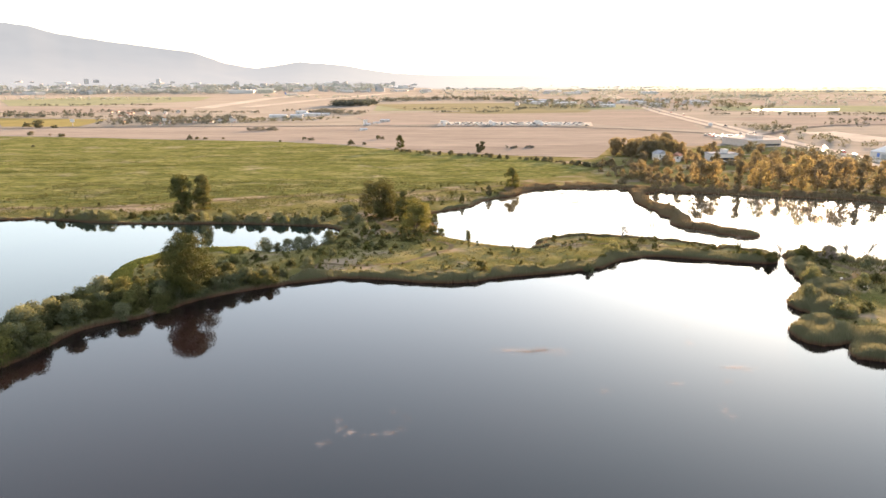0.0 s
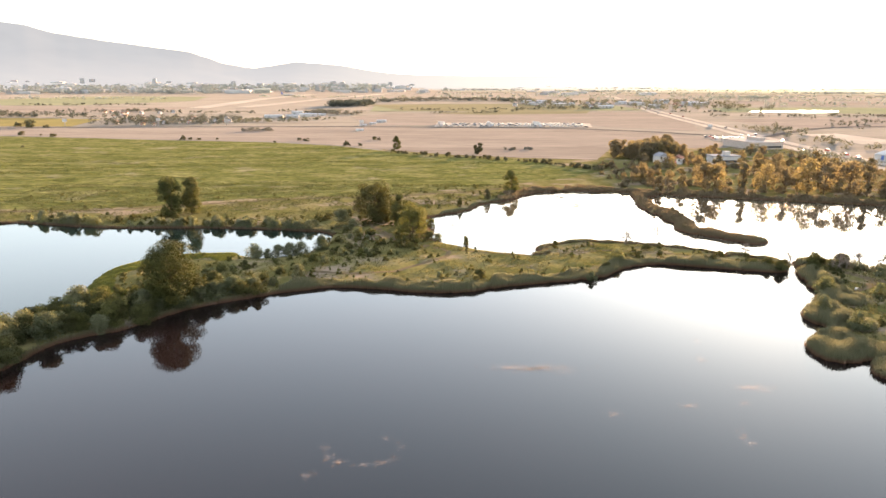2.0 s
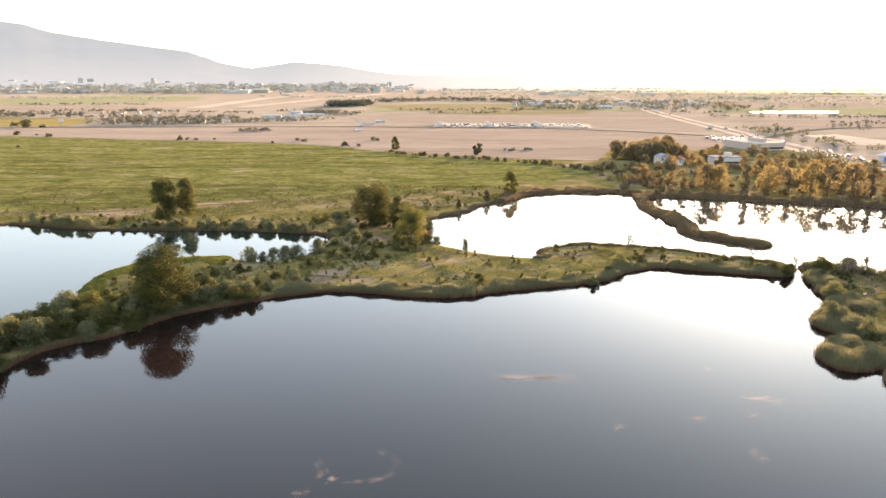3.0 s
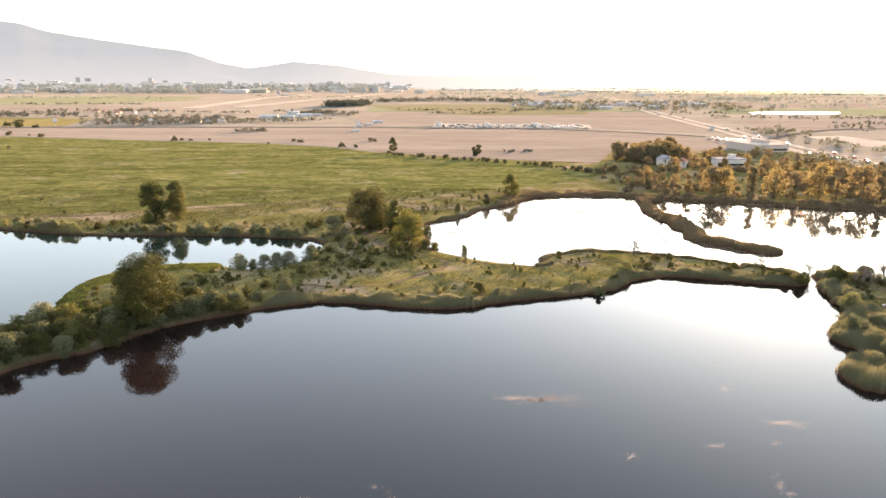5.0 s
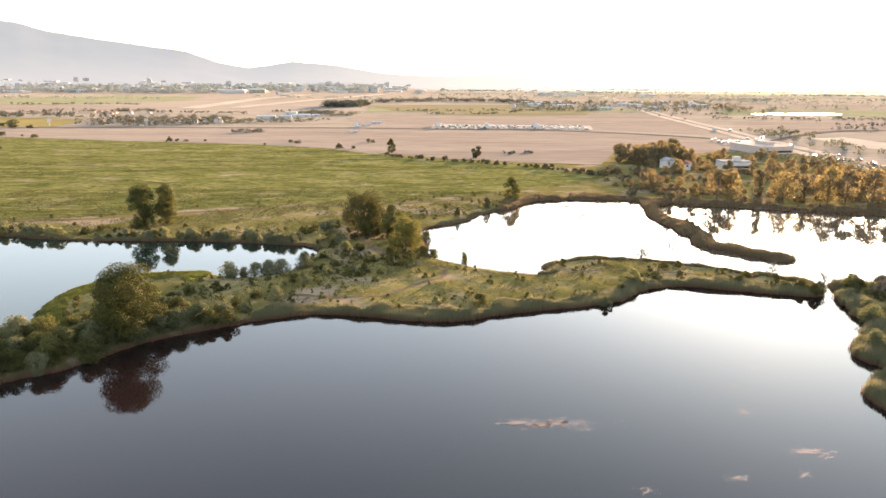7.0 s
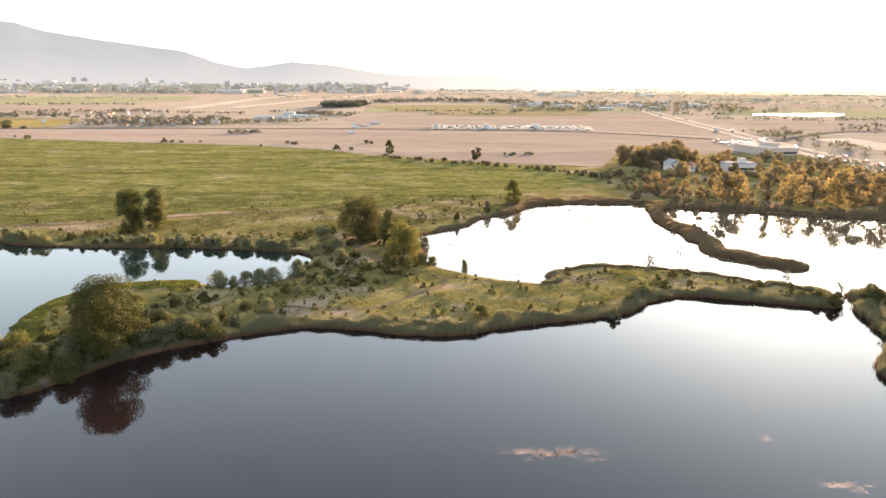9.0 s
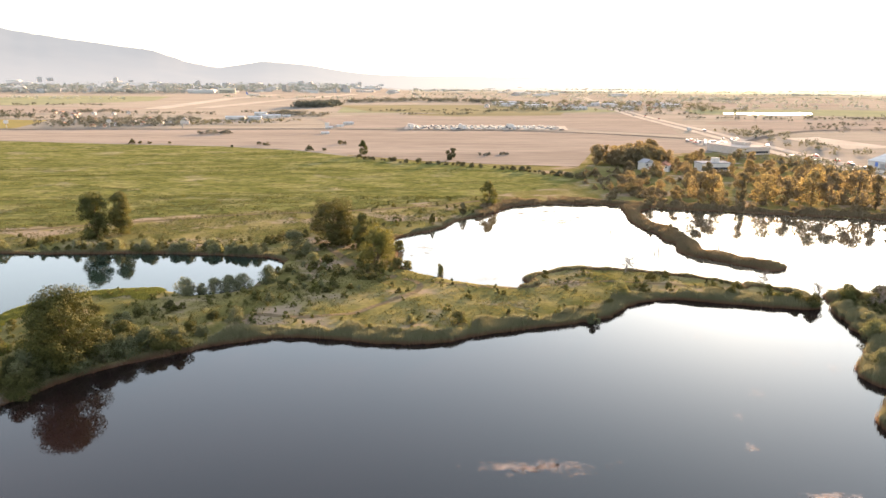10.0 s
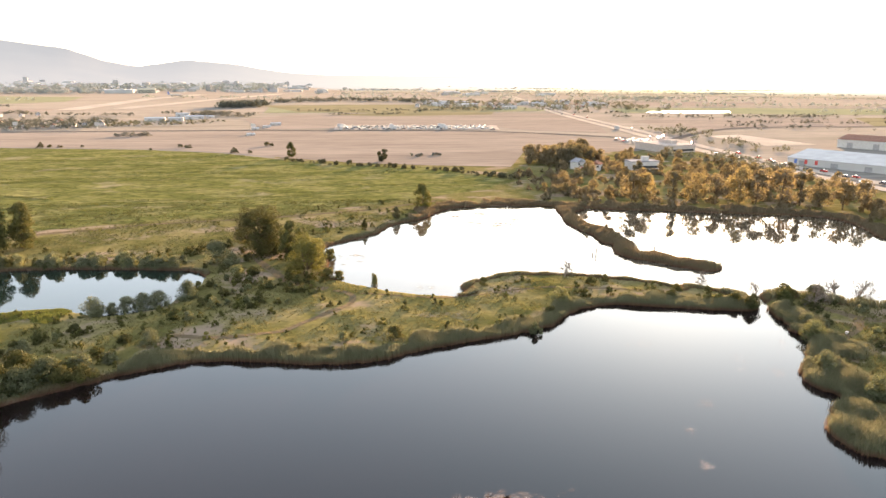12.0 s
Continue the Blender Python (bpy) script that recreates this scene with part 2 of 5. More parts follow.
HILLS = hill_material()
# City wall tones paled and evened so the base colour carries the haze.
CITY_WALL = plain("hazy_city_render", (0.30, 0.29, 0.275), 0.8, vary=0.2, scale=0.02)
CITY_PALE = plain("pale_city_render", (0.40, 0.38, 0.35), 0.8, vary=0.2, scale=0.02)
WARM_WALL = plain("warm_concrete_panels", (0.36, 0.31, 0.27), 0.8, vary=0.15)
WHITE_WALL = plain("white_render", (0.42, 0.395, 0.36), 0.8, vary=0.12)
CREAM_WALL = plain("cream_render", (0.5, 0.45, 0.35), 0.8, vary=0.12)
GREY_WALL = plain("grey_panels", (0.26, 0.25, 0.24), 0.8, vary=0.2)
BLUE_SHEET = plain("pale_blue_sheet_metal", (0.40, 0.39, 0.37), 0.6, 0.0, vary=0.12, scale=0.2)
RED_PAINT = plain("red_paint", (0.45, 0.06, 0.05), 0.5)
BLUE_PAINT = plain("blue_paint", (0.08, 0.14, 0.35), 0.5)
ROOF_TILE = plain("red_roof_tiles", (0.21, 0.12, 0.09), 0.8, vary=0.35, scale=1.5)
ROOF_GREY = plain("grey_roofing", (0.24, 0.24, 0.25), 0.6, vary=0.25)
ROOF_METAL = plain("zinc_roof", (0.40, 0.41, 0.43), 0.6, 0.0, vary=0.1)
DARK_GLASS = plain("dark_window_glass", (0.03, 0.035, 0.04), 0.1)
RUBBER = plain("tyre_rubber", (0.02, 0.02, 0.02), 0.8)
CAR_PAINTS = [plain("white_car_paint", (0.38, 0.37, 0.35), 0.55), plain("silver_car_paint", (0.3, 0.31, 0.32), 0.55),
              plain("dark_car_paint", (0.05, 0.055, 0.07), 0.3), plain("red_car_paint", (0.40, 0.04, 0.03), 0.3)]


def thin_film(name, low, high, cover, edge=0.38):
    """A thin broken film on water: part of the water shows through."""
    m = soil_like(name, [(0.3, low), (0.7, high)], 0.3, 2.0, 0.5, relief=0.01)
    n, l = m.node_tree.nodes, m.node_tree.links
    l.new(ramp(n, l, noise_node(n, l, 0.7, 5, 0.7), [(edge, (0, 0, 0)), (edge + 0.25, (cover, cover, cover))]), n["Principled BSDF"].inputs["Alpha"])
    return m


FAINT_SCUM = thin_film("faint_scum", (0.36, 0.285, 0.245), (0.44, 0.36, 0.315), 0.17)
SCUM = thin_film("floating_scum", (0.48, 0.385, 0.335), (0.60, 0.50, 0.445), 0.3)
ALGAE = thin_film("floating_algae", (0.30, 0.29, 0.25), (0.40, 0.385, 0.34), 0.5, 0.25)

# ---- mesh helpers ----
rng = np.random.default_rng(7)


def mesh_of(name, verts, faces, mat, smooth=False):
    me = bpy.data.meshes.new(name)
    me.from_pydata([tuple(v) for v in verts], [], [tuple(f) for f in faces])
    me.materials.append(mat)
    if smooth:
        me.polygons.foreach_set("use_smooth", [True] * len(me.polygons))
    me.update()
    return me


def mesh_of_cells(name, cells, mat):
    """A mesh of many loose faces; cells: array of faces x corners x 3."""
    cells = np.asarray(cells, np.float32)
    count, corners = cells.shape[:2]
    me = bpy.data.meshes.new(name)
    me.vertices.add(count * corners)
    me.vertices.foreach_set("co", cells.ravel())
    me.loops.add(count * corners)
    me.loops.foreach_set("vertex_index", np.arange(count * corners, dtype=np.int32))
    me.polygons.add(count)
    me.polygons.foreach_set("loop_start", np.arange(0, count * corners, corners, dtype=np.int32))
    me.update(calc_edges=True)
    me.materials.append(mat)
    return me


def part(name, me, parent, label="", place=None):
    ob = new(name, me)
    ob.parent = parent
    if place is not None:
        ob.matrix_basis = place
    if label:
        ob["label"] = label
    return ob


def bm_mesh(name, bm, mat, bevel=0.0):
    if bevel:
        bmesh.ops.bevel(bm, geom=list(bm.edges), offset=bevel, segments=1, affect='EDGES')
    me = bpy.data.meshes.new(name)
    bm.to_mesh(me)
    bm.free()
    me.materials.append(mat)
    return me


def box_mesh(name, w, d, h, mat, x=0, y=0, z=0, bevel=0.0):
    """A block with its foot's middle at x, y, z."""
    bm = bmesh.new()
    bmesh.ops.create_cube(bm, size=1, matrix=Matrix.LocRotScale((x, y, z + h / 2), None, (w, d, h)))
    return bm_mesh(name, bm, mat, bevel)


def tube(path, radii, sides=6):
    """Corners and faces of a tapered tube along a path."""
    verts, faces = [], []
    for i, (p, r) in enumerate(zip(path, radii)):
        d = Vector(path[min(i + 1, len(path) - 1)]) - Vector(path[max(i - 1, 0)])
        q = d.to_track_quat('Z', 'Y')
        for k in range(sides):
            a = 2 * math.pi * k / sides
            verts.append(Vector(p) + q @ Vector((math.cos(a) * r, math.sin(a) * r, 0)))
        if i:
            for k in range(sides):
                b0, b1 = (i - 1) * sides, i * sides
                faces.append((b0 + k, b0 + (k + 1) % sides, b1 + (k + 1) % sides, b1 + k))
    faces.append(tuple(range(len(verts) - sides, len(verts))))
    return verts, faces


def joined(pieces):
    verts, faces = [], []
    for v, f in pieces:
        off = len(verts)
        verts += v
        faces += [tuple(i + off for i in q) for q in f]
    return verts, faces


# ---- the shores: three waters and a reed spit, in metres ----
LAKE_NORTH = [(-95, 92), (-82, 106), (-78, 114), (-76, 120), (-75, 127), (-73, 133), (-69, 137), (-64, 140.5), (-60, 146), (-56.2, 151.7),
              (-51.4, 156.2), (-45.4, 160.0), (-39.5, 164.0), (-33.4, 166.8), (-29.4, 168.6), (-23.4, 169.6), (-15.4, 168.4), (-7.2, 166.2), (0, 165.2),
              (8.2, 166.6), (13.3, 169.2), (21.5, 172), (30.7, 174.6), (36.9, 176.6), (42, 179.4), (47.3, 185.2), (54.3, 189.6), (60.4, 191.2),
              (71.7, 187.8), (80.8, 185), (86.8, 183.6), (91, 183.6)]
LAKE_EAST = [(93, 183), (92.3, 176), (90.8, 170), (91, 165), (89.8, 163.4), (85.2, 157.8), (79.1, 151.2), (77.6, 146.2), (79.6, 141.6), (75.1, 137.5),
             (71, 133), (69.5, 127.9), (70.5, 124.8), (74.1, 123.8), (78.6, 125.4), (76.1, 120.8), (75.6, 117.7), (81.2, 115.2), (84, 108)]
LAKE_REST = [(98, 95), (125, 40), (150, -50), (110, -160), (-40, -190), (-150, -80), (-135, 30)]
POND_WEST_SHORE = [(-260, 160), (-235, 232), (-195, 246), (-158, 243.5), (-148, 245), (-138, 243), (-126, 239.5), (-115, 237.5), (-105, 236.5), (-92, 236.5),
                   (-75, 236.5), (-60, 235), (-50, 233.5), (-40, 231), (-35, 227), (-34.5, 217), (-37, 208), (-41, 200.5), (-50, 197), (-56, 200), (-61, 203),
                   (-67, 202.5), (-74, 200.5), (-82, 195), (-86, 187), (-86.5, 177), (-84, 167), (-81, 156), (-82, 146), (-86, 134), (-91, 122),
                   (-104, 112), (-135, 100), (-200, 95)]
POND_EAST_SHORE = [(-4, 240), (-5.5, 250), (-2, 257), (9, 267), (18, 283), (28, 291), (40, 309), (54, 314), (72, 314), (86, 310), (105, 301.5), (127, 295.5),
                   (146, 289), (166, 283), (178, 275), (178, 262), (172, 243), (175, 220), (184, 195), (172, 172), (145, 172), (122, 181), (110, 188),
                   (103, 194.5), (98, 193), (95, 190.5), (92, 195), (86, 201.5), (83.5, 203.4), (81.5, 199.5), (79, 204.6), (70.3, 210.2), (57.3, 215.8), (43.8, 218.2),
                   (36, 214.3), (29.5, 209.5), (28.5, 202), (20, 203.5), (11, 208), (3, 214.5), (-3, 220.5), (-4, 230)]
SPIT_SHORE = [(84, 309), (82.3, 299), (79, 281), (78.8, 268), (80.8, 260), (80, 250), (82, 245.5), (79.2, 236), (80.5, 231), (84.5, 226.5), (91.5, 219),
              (96, 214.5), (101.3, 217.8), (96.8, 222.5), (91, 231), (85.5, 235.5), (87.5, 242), (88.4, 254.7), (88.6, 265), (86.5, 270.5), (84, 274),
              (85, 285), (86.5, 297), (92.7, 303.6)]
CHANNEL = [(90.2, 181.5), (92.6, 180.5), (97.2, 191.5), (95.2, 193.5)]


def closed_curve(points, steps=4, rough=0.35, seed=0):
    """A closed smooth line through the points, with small bays and spurs."""
    r = np.random.default_rng(seed)
    p = np.array(points, float)
    out = []
    for i in range(len(p)):
        p0, p1, p2, p3 = p[i - 1], p[i], p[(i + 1) % len(p)], p[(i + 2) % len(p)]
        for s in range(steps):
            t = s / steps
            out.append(0.5 * (2 * p1 + (p2 - p0) * t + (2 * p0 - 5 * p1 + 4 * p2 - p3) * t * t + (3 * p1 - p0 - 3 * p2 + p3) * t ** 3))
    out = np.array(out)
    return out + r.normal(0, rough, out.shape) * (0.6 if rough else 0)


RING_LAKE = closed_curve(LAKE_NORTH + LAKE_EAST + LAKE_REST, seed=1)
RING_WEST = closed_curve(POND_WEST_SHORE, seed=2)
RING_EAST = closed_curve(POND_EAST_SHORE, seed=3)
RING_SPIT = closed_curve(SPIT_SHORE, seed=4)
RING_CHANNEL = closed_curve(CHANNEL, 1, 0.0)


def signed(ring, x, y, reach=40.0):
    """Distance to the ring's line, negative inside it; at most reach."""
    x, y = np.asarray(x, float), np.asarray(y, float)
    out = np.full(x.shape, reach)
    near = (x > ring[:, 0].min() - reach) & (x < ring[:, 0].max() + reach) & (y > ring[:, 1].min() - reach) & (y < ring[:, 1].max() + reach)
    px, py = x[near], y[near]
    best, inside = np.full(px.shape, 1e9), np.zeros(px.shape, bool)
    for a0, b0 in zip(ring, np.roll(ring, -1, 0)):
        dx, dy = b0 - a0
        t = np.clip(((px - a0[0]) * dx + (py - a0[1]) * dy) / (dx * dx + dy * dy + 1e-9), 0, 1)
        best = np.minimum(best, (px - a0[0] - t * dx) ** 2 + (py - a0[1] - t * dy) ** 2)
        if dy:
            inside ^= ((a0[1] > py) != (b0[1] > py)) & (px < (py - a0[1]) * dx / dy + a0[0])
    d = np.sqrt(best)
    out[near] = np.minimum(np.where(inside, -d, d), reach)
    return out


def shore(x, y):
    """How far a place is from the nearest water; negative in the water."""
    east = np.maximum(signed(RING_EAST, x, y), -signed(RING_SPIT, x, y))
    return np.minimum.reduce([signed(RING_LAKE, x, y), signed(RING_WEST, x, y), east, signed(RING_CHANNEL, x, y)])


def height(x, y, d=None):
    """The ground's height: banks by the water, low swells inland, a level plain far off."""
    x, y = np.asarray(x, float), np.asarray(y, float)
    d = shore(x, y) if d is None else d
    swell = 0.16 * np.sin(0.19 * x + 1.3) * np.cos(0.23 * y) + 0.09 * np.sin(0.51 * x + 0.37 * y) + 0.05 * np.sin(1.1 * y - 0.7 * x) + 0.03 * np.sin(2.3 * x + 1.9 * y)
    fade = np.clip((262 - y) / 20, 0, 1) * np.clip(d / 4, 0, 1) * (np.abs(x) < 300)
    bank = np.where(d < 0, np.maximum(d * 0.5, -1.5), 0.55 * (1 - np.exp(-np.maximum(d, 0) / 2.2)))
    return bank + swell * fade


# ---- ground: one sheet to the horizon ----
def spread(lo, hi, step, low_end, high_end):
    core = list(np.arange(lo, hi, step))
    down, up, s = [], [], step
    v = lo
    while v > low_end:
        s *= 1.16
        v -= s
        down.append(max(v, low_end))
    v, s = core[-1], step
    while v < high_end:
        s *= 1.16
        v += s
        up.append(min(v, high_end))
    return np.array(down[::-1] + core + up)


gx, gy = spread(-170, 200, 1.3, -4900, 4900), spread(100, 325, 1.2, -600, 4950)
GX, GY = np.meshgrid(gx, gy)
GZ = height(GX.ravel(), GY.ravel())
nx, ny = len(gx), len(gy)
idx = np.arange(nx * ny).reshape(ny, nx)
quads = np.stack([idx[:-1, :-1], idx[:-1, 1:], idx[1:, 1:], idx[1:, :-1]], -1).reshape(-1, 4)
gm = bpy.data.meshes.new("ground")
gm.vertices.add(nx * ny)
gm.vertices.foreach_set("co", np.stack([GX.ravel(), GY.ravel(), GZ], 1).astype(np.float32).ravel())
gm.loops.add(len(quads) * 4)
gm.loops.foreach_set("vertex_index", quads.ravel().astype(np.int32))
gm.polygons.add(len(quads))
gm.polygons.foreach_set("loop_start", np.arange(0, len(quads) * 4, 4, dtype=np.int32))
gm.update(calc_edges=True)
gm.polygons.foreach_set("use_smooth", [True] * len(quads))
gm.materials.append(MEADOW)
gm.materials.append(PALE_FIELD)
cell_x, cell_y = GX.ravel()[quads[:, 0]], GY.ravel()[quads[:, 0]]
far_cells = ((cell_y > 330) & ~((cell_x > -40) & (cell_x < 244) & (cell_y < 490))) | (np.abs(GX.ravel()[quads[:, 0]]) > 400)
gm.polygons.foreach_set("material_index", far_cells.astype(np.int32))
tagged(new("ground", gm), "rough grassy ground between ponds and dry plain", "ground", kind="structure")


def sheet(name, ring, z, mat, label, category, z_edge=None):
    """A flat sheet with the outline ring."""
    bm = bmesh.new()
    bm.faces.new([bm.verts.new((x, y, z)) for x, y in ring])
    bmesh.ops.triangulate(bm, faces=list(bm.faces))
    bmesh.ops.recalc_face_normals(bm, faces=list(bm.faces))
    if bm.faces and sum(f.normal.z for f in bm.faces) < 0:
        bmesh.ops.reverse_faces(bm, faces=list(bm.faces))
    return tagged(new(name, bm_mesh(name, bm, mat)), label, category, kind="structure")


def grown(ring, by):
    """The ring pushed outward, so that a water sheet ends under its banks."""
    c = np.roll(ring, -2, 0) - np.roll(ring, 2, 0)
    n = np.stack([c[:, 1], -c[:, 0]], 1) / (np.linalg.norm(c, axis=1)[:, None] + 1e-9)
    area = np.sum(ring[:, 0] * np.roll(ring[:, 1], -1) - np.roll(ring[:, 0], -1) * ring[:, 1])
    return ring + n * by * (1 if area > 0 else -1)


sheet("water", grown(RING_LAKE, 0.9), 0.0, LAKE, "calm dark lake mirroring the evening sky", "lake")
sheet("water", grown(RING_WEST, 0.9), 0.0, POND_GREEN, "calm turquoise pond behind a bushy bank", "pond")
sheet("water", grown(RING_EAST, 0.9), -0.006, POND_SILT, "shallow silty pond glaring in low sun", "pond")
sheet("water", grown(RING_CHANNEL, 0.5), -0.012, POND_SILT, "narrow channel joining two ponds", "channel")

# ---- fields, roads and paved ground of the plain ----
GREEN_EDGE = [(-900, 640), (-600, 625), (-373, 592), (-322, 584), (-217, 558), (-133, 542), (-76, 515), (-32, 474), (6, 449), (48, 433), (71, 404), (80, 380),
              (66, 352), (35, 336), (10, 318), (-25, 303), (-60, 297), (-92, 286), (-130, 270), (-175, 266), (-300, 262), (-900, 240)]
sheet("field", GREEN_EDGE, 0.60, GREEN_FIELD, "wide green meadow with mown streaks", "field")
sheet("field", [(-1200, 655), (-600, 640), (-373, 598), (-217, 564), (-133, 548), (-76, 522), (-30, 482), (8, 456), (52, 440), (95, 430), (120, 500), (205, 505),
                (225, 600), (170, 660), (95, 690), (0, 694), (-82, 706), (-215, 694), (-325, 688), (-423, 668), (-1200, 690)],
      0.64, WHEAT, "harvested tan stubble field", "field")
sheet("field", [(-70, 722), (150, 768), (165, 715), (240, 660), (290, 830), (300, 1000), (150, 1010), (-60, 960), (-110, 880)], 0.70, WHEAT,
      "harvested tan stubble field beyond the road", "field")
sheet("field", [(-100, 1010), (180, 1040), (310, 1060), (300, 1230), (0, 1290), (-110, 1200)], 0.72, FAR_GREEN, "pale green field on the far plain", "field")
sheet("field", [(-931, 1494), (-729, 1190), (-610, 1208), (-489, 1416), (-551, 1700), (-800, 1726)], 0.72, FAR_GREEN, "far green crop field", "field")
sheet("field", [(-442, 706), (-364, 704), (-392, 826), (-540, 850)], 0.68, MUSTARD, "yellow crop field", "field")
sheet("field", [(-900, 1000), (-420, 960), (-380, 1130), (-700, 1180), (-950, 1300)], 0.66, WHEAT, "tan field on the far plain", "field")
sheet("field", [(316, 622), (353, 634), (362, 540), (316, 532)], 0.66, CONCRETE, "pale bare levelled building plot", "plot")
sheet("field", [(340, 700), (620, 720), (640, 860), (420, 900), (330, 820)], 0.66, WHEAT, "tan field beside the highway", "field")


def ribbon(name, line, width, z, mat, label, category, follow=False, wobble=0.0):
    """A strip of ground along a line: a road or a track."""
    p = np.array(line, float)
    seg = np.linalg.norm(np.diff(p, axis=0), axis=1)
    s = np.concatenate([[0], np.cumsum(seg)])
    n = max(2, int(s[-1] / (1.0 if follow else 12.0)))
    t = np.linspace(0, s[-1], n)
    c = np.stack([np.interp(t, s, p[:, 0]), np.interp(t, s, p[:, 1])], 1)
    if n > 8:
        pad = np.pad(c, ((3, 3), (0, 0)), 'edge')
        c = sum(pad[k:k + n] for k in range(7)) / 7
    if wobble:
        c = c + wobble * np.stack([np.sin(t * 0.35), np.cos(t * 0.27 + 1)], 1)
    d = np.gradient(c, axis=0)
    d /= np.linalg.norm(d, axis=1)[:, None]
    side = np.stack([-d[:, 1], d[:, 0]], 1) * width / 2
    verts = []
    for off in (-1.0, -0.33, 0.33, 1.0):
        q = c + side * off
        zz = height(q[:, 0], q[:, 1]) + z if follow else np.full(n, z)
        verts.append(np.stack([q[:, 0], q[:, 1], zz], 1))
    v = np.stack(verts, 1).reshape(-1, 3)
    faces = [(i * 4 + k, i * 4 + k + 1, i * 4 + 5 + k, i * 4 + 4 + k)[::-1] for i in range(n - 1) for k in range(3)]
    return tagged(new(name, mesh_of(name, v, faces, mat)), label, category, kind="structure")


ribbon("road", [(-1200, 706), (-600, 700), (-423, 680), (-325, 697), (-215, 703), (-82, 714), (0, 702), (93, 699), (172, 668), (235, 610), (262, 585)], 9, 0.78, ASPHALT,
       "grey country road across the plain", "road")
HIGHWAY = [(470, 2100), (380, 1500), (303, 990), (284, 800), (272, 668), (262, 580), (255, 506), (251, 449), (249, 409), (250, 374), (252, 342), (256, 300), (262, 240)]
# Pale concrete colour on both carriageways stands in for sun glare.
ribbon("road", [(x - 7, y) for x, y in HIGHWAY], 9, 0.82, CONCRETE, "dual carriageway paled for low sun glare", "road")
ribbon("road", [(x + 7, y) for x, y in HIGHWAY], 9, 0.82, CONCRETE, "dual carriageway paled for low sun glare", "road")
ribbon("road", [(265, 583), (318, 648), (389, 713), (465, 725), (600, 720), (900, 760)], 8, 0.86, ASPHALT, "side road leaving the highway", "road")
for line, wide in [([(-520, 470), (-300, 486), (-215, 505), (-150, 540)], 2.0), ([(-420, 330), (-250, 322), (-120, 330), (-20, 345), (40, 352)], 1.2), ([(-400, 292), (-200, 292), (-110, 303), (-40, 322)], 1.0),
                   ([(-300, 400), (-120, 392), (0, 405)], 1.6), ([(-200, 277), (-140, 281), (-100, 296)], 0.9), ([(-260, 352), (-150, 348), (-60, 362), (20, 380)], 1.2), ([(-330, 310), (-220, 307), (-130, 314)], 0.9),
                   ([(-260, 284), (-190, 283), (-120, 290), (-70, 305)], 0.8), ([(-350, 440), (-200, 430), (-60, 452)], 1.8), ([(-90, 330), (-30, 332), (30, 342)], 1.0)]:
    ribbon("trim", line, wide, 0.64, DARK_GRASS, "dark rough line of taller grass in the meadow", "grass line", False, 1.2)
sheet("field", [(-56, 1040), (61, 1006), (219, 1072), (240, 1180), (117, 1300), (-126, 1250)], 0.76, OLIVE, "olive grassland strip on the plain", "field")
sheet("field", [(-19, 968), (56, 930), (198, 968), (222, 1052), (93, 1036)], 0.74, OLIVE, "narrow olive meadow strip", "field")
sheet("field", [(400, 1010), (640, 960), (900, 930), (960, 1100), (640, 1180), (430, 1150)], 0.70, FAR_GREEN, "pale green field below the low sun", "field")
sheet("field", [(560, 720), (900, 690), (980, 860), (660, 880)], 0.70, OLIVE, "olive field beyond the highway", "field")
sheet("field", [(260, 1300), (700, 1240), (900, 1400), (300, 1480)], 0.70, WHEAT, "tan field among far hedges", "field")
sheet("water", closed_curve([(440, 1012), (480, 1005), (540, 1000), (578, 1036), (586, 1056), (540, 1060), (492, 1052), (456, 1044)], 5, 2.5, 9), 0.82, POND_SILT, "far fish pond blazing under the sun", "pond")
ribbon("road", [(-374, 1082), (-383, 1587), (-340, 1911)], 34, 0.9, CONCRETE, "pale concrete runway", "runway")
ribbon("road", [(-315, 1118), (-262, 1475), (-150, 2025)], 30, 0.9, CONCRETE, "pale concrete taxiway", "runway")
sheet("pavement", [(-6, 708), (150, 704), (160, 762), (-4, 768)], 0.80, CONCRETE, "gravel vehicle yard", "yard")
sheet("pavement", [(216, 556), (236, 557), (253, 582), (247, 606), (222, 598)], 0.80, CONCRETE, "bright concrete car park", "car park")
ribbon("road", [(-34, 182), (-22.3, 180.1), (-16.4, 179.6), (-12, 181.4), (-7.5, 186.4), (-3.3, 191.9), (0.8, 195.1), (2.8, 200.3), (3.0, 204.7), (-0.2, 207.6), (-3, 208.4)], 1.5, 0.05, TRACK,
       "sandy two-rut track through grass", "track", True, 0.3)
ribbon("road", [(-3, 208.4), (-9.3, 213), (-13, 216.5), (-17.9, 225.8), (-20.6, 234.5), (-23.5, 239), (-27, 247)], 2.2, 0.05, TRACK, "broad sandy track between tall trees", "track", True, 0.3)
ribbon("road", [(3.0, 204.7), (7.6, 205.1), (14, 201.8), (20.5, 199), (28.5, 200.3), (34.5, 201.8), (48, 204), (62, 202), (76, 197)], 0.9, 0.05, TRACK, "faint trodden path through dry grass", "path", True, 0.3)
ribbon("road", [(104, 184), (105.5, 181), (108, 174.5), (113, 171), (125, 168)], 2.4, 0.05, TRACK, "sandy track to the bank", "track", True, 0.2)
ribbon("road", [(108, 174), (103, 168), (97, 164.5), (93, 158), (90, 152)], 1.8, 0.05, TRACK, "trodden clearing beside reeds", "track", True, 0.2)
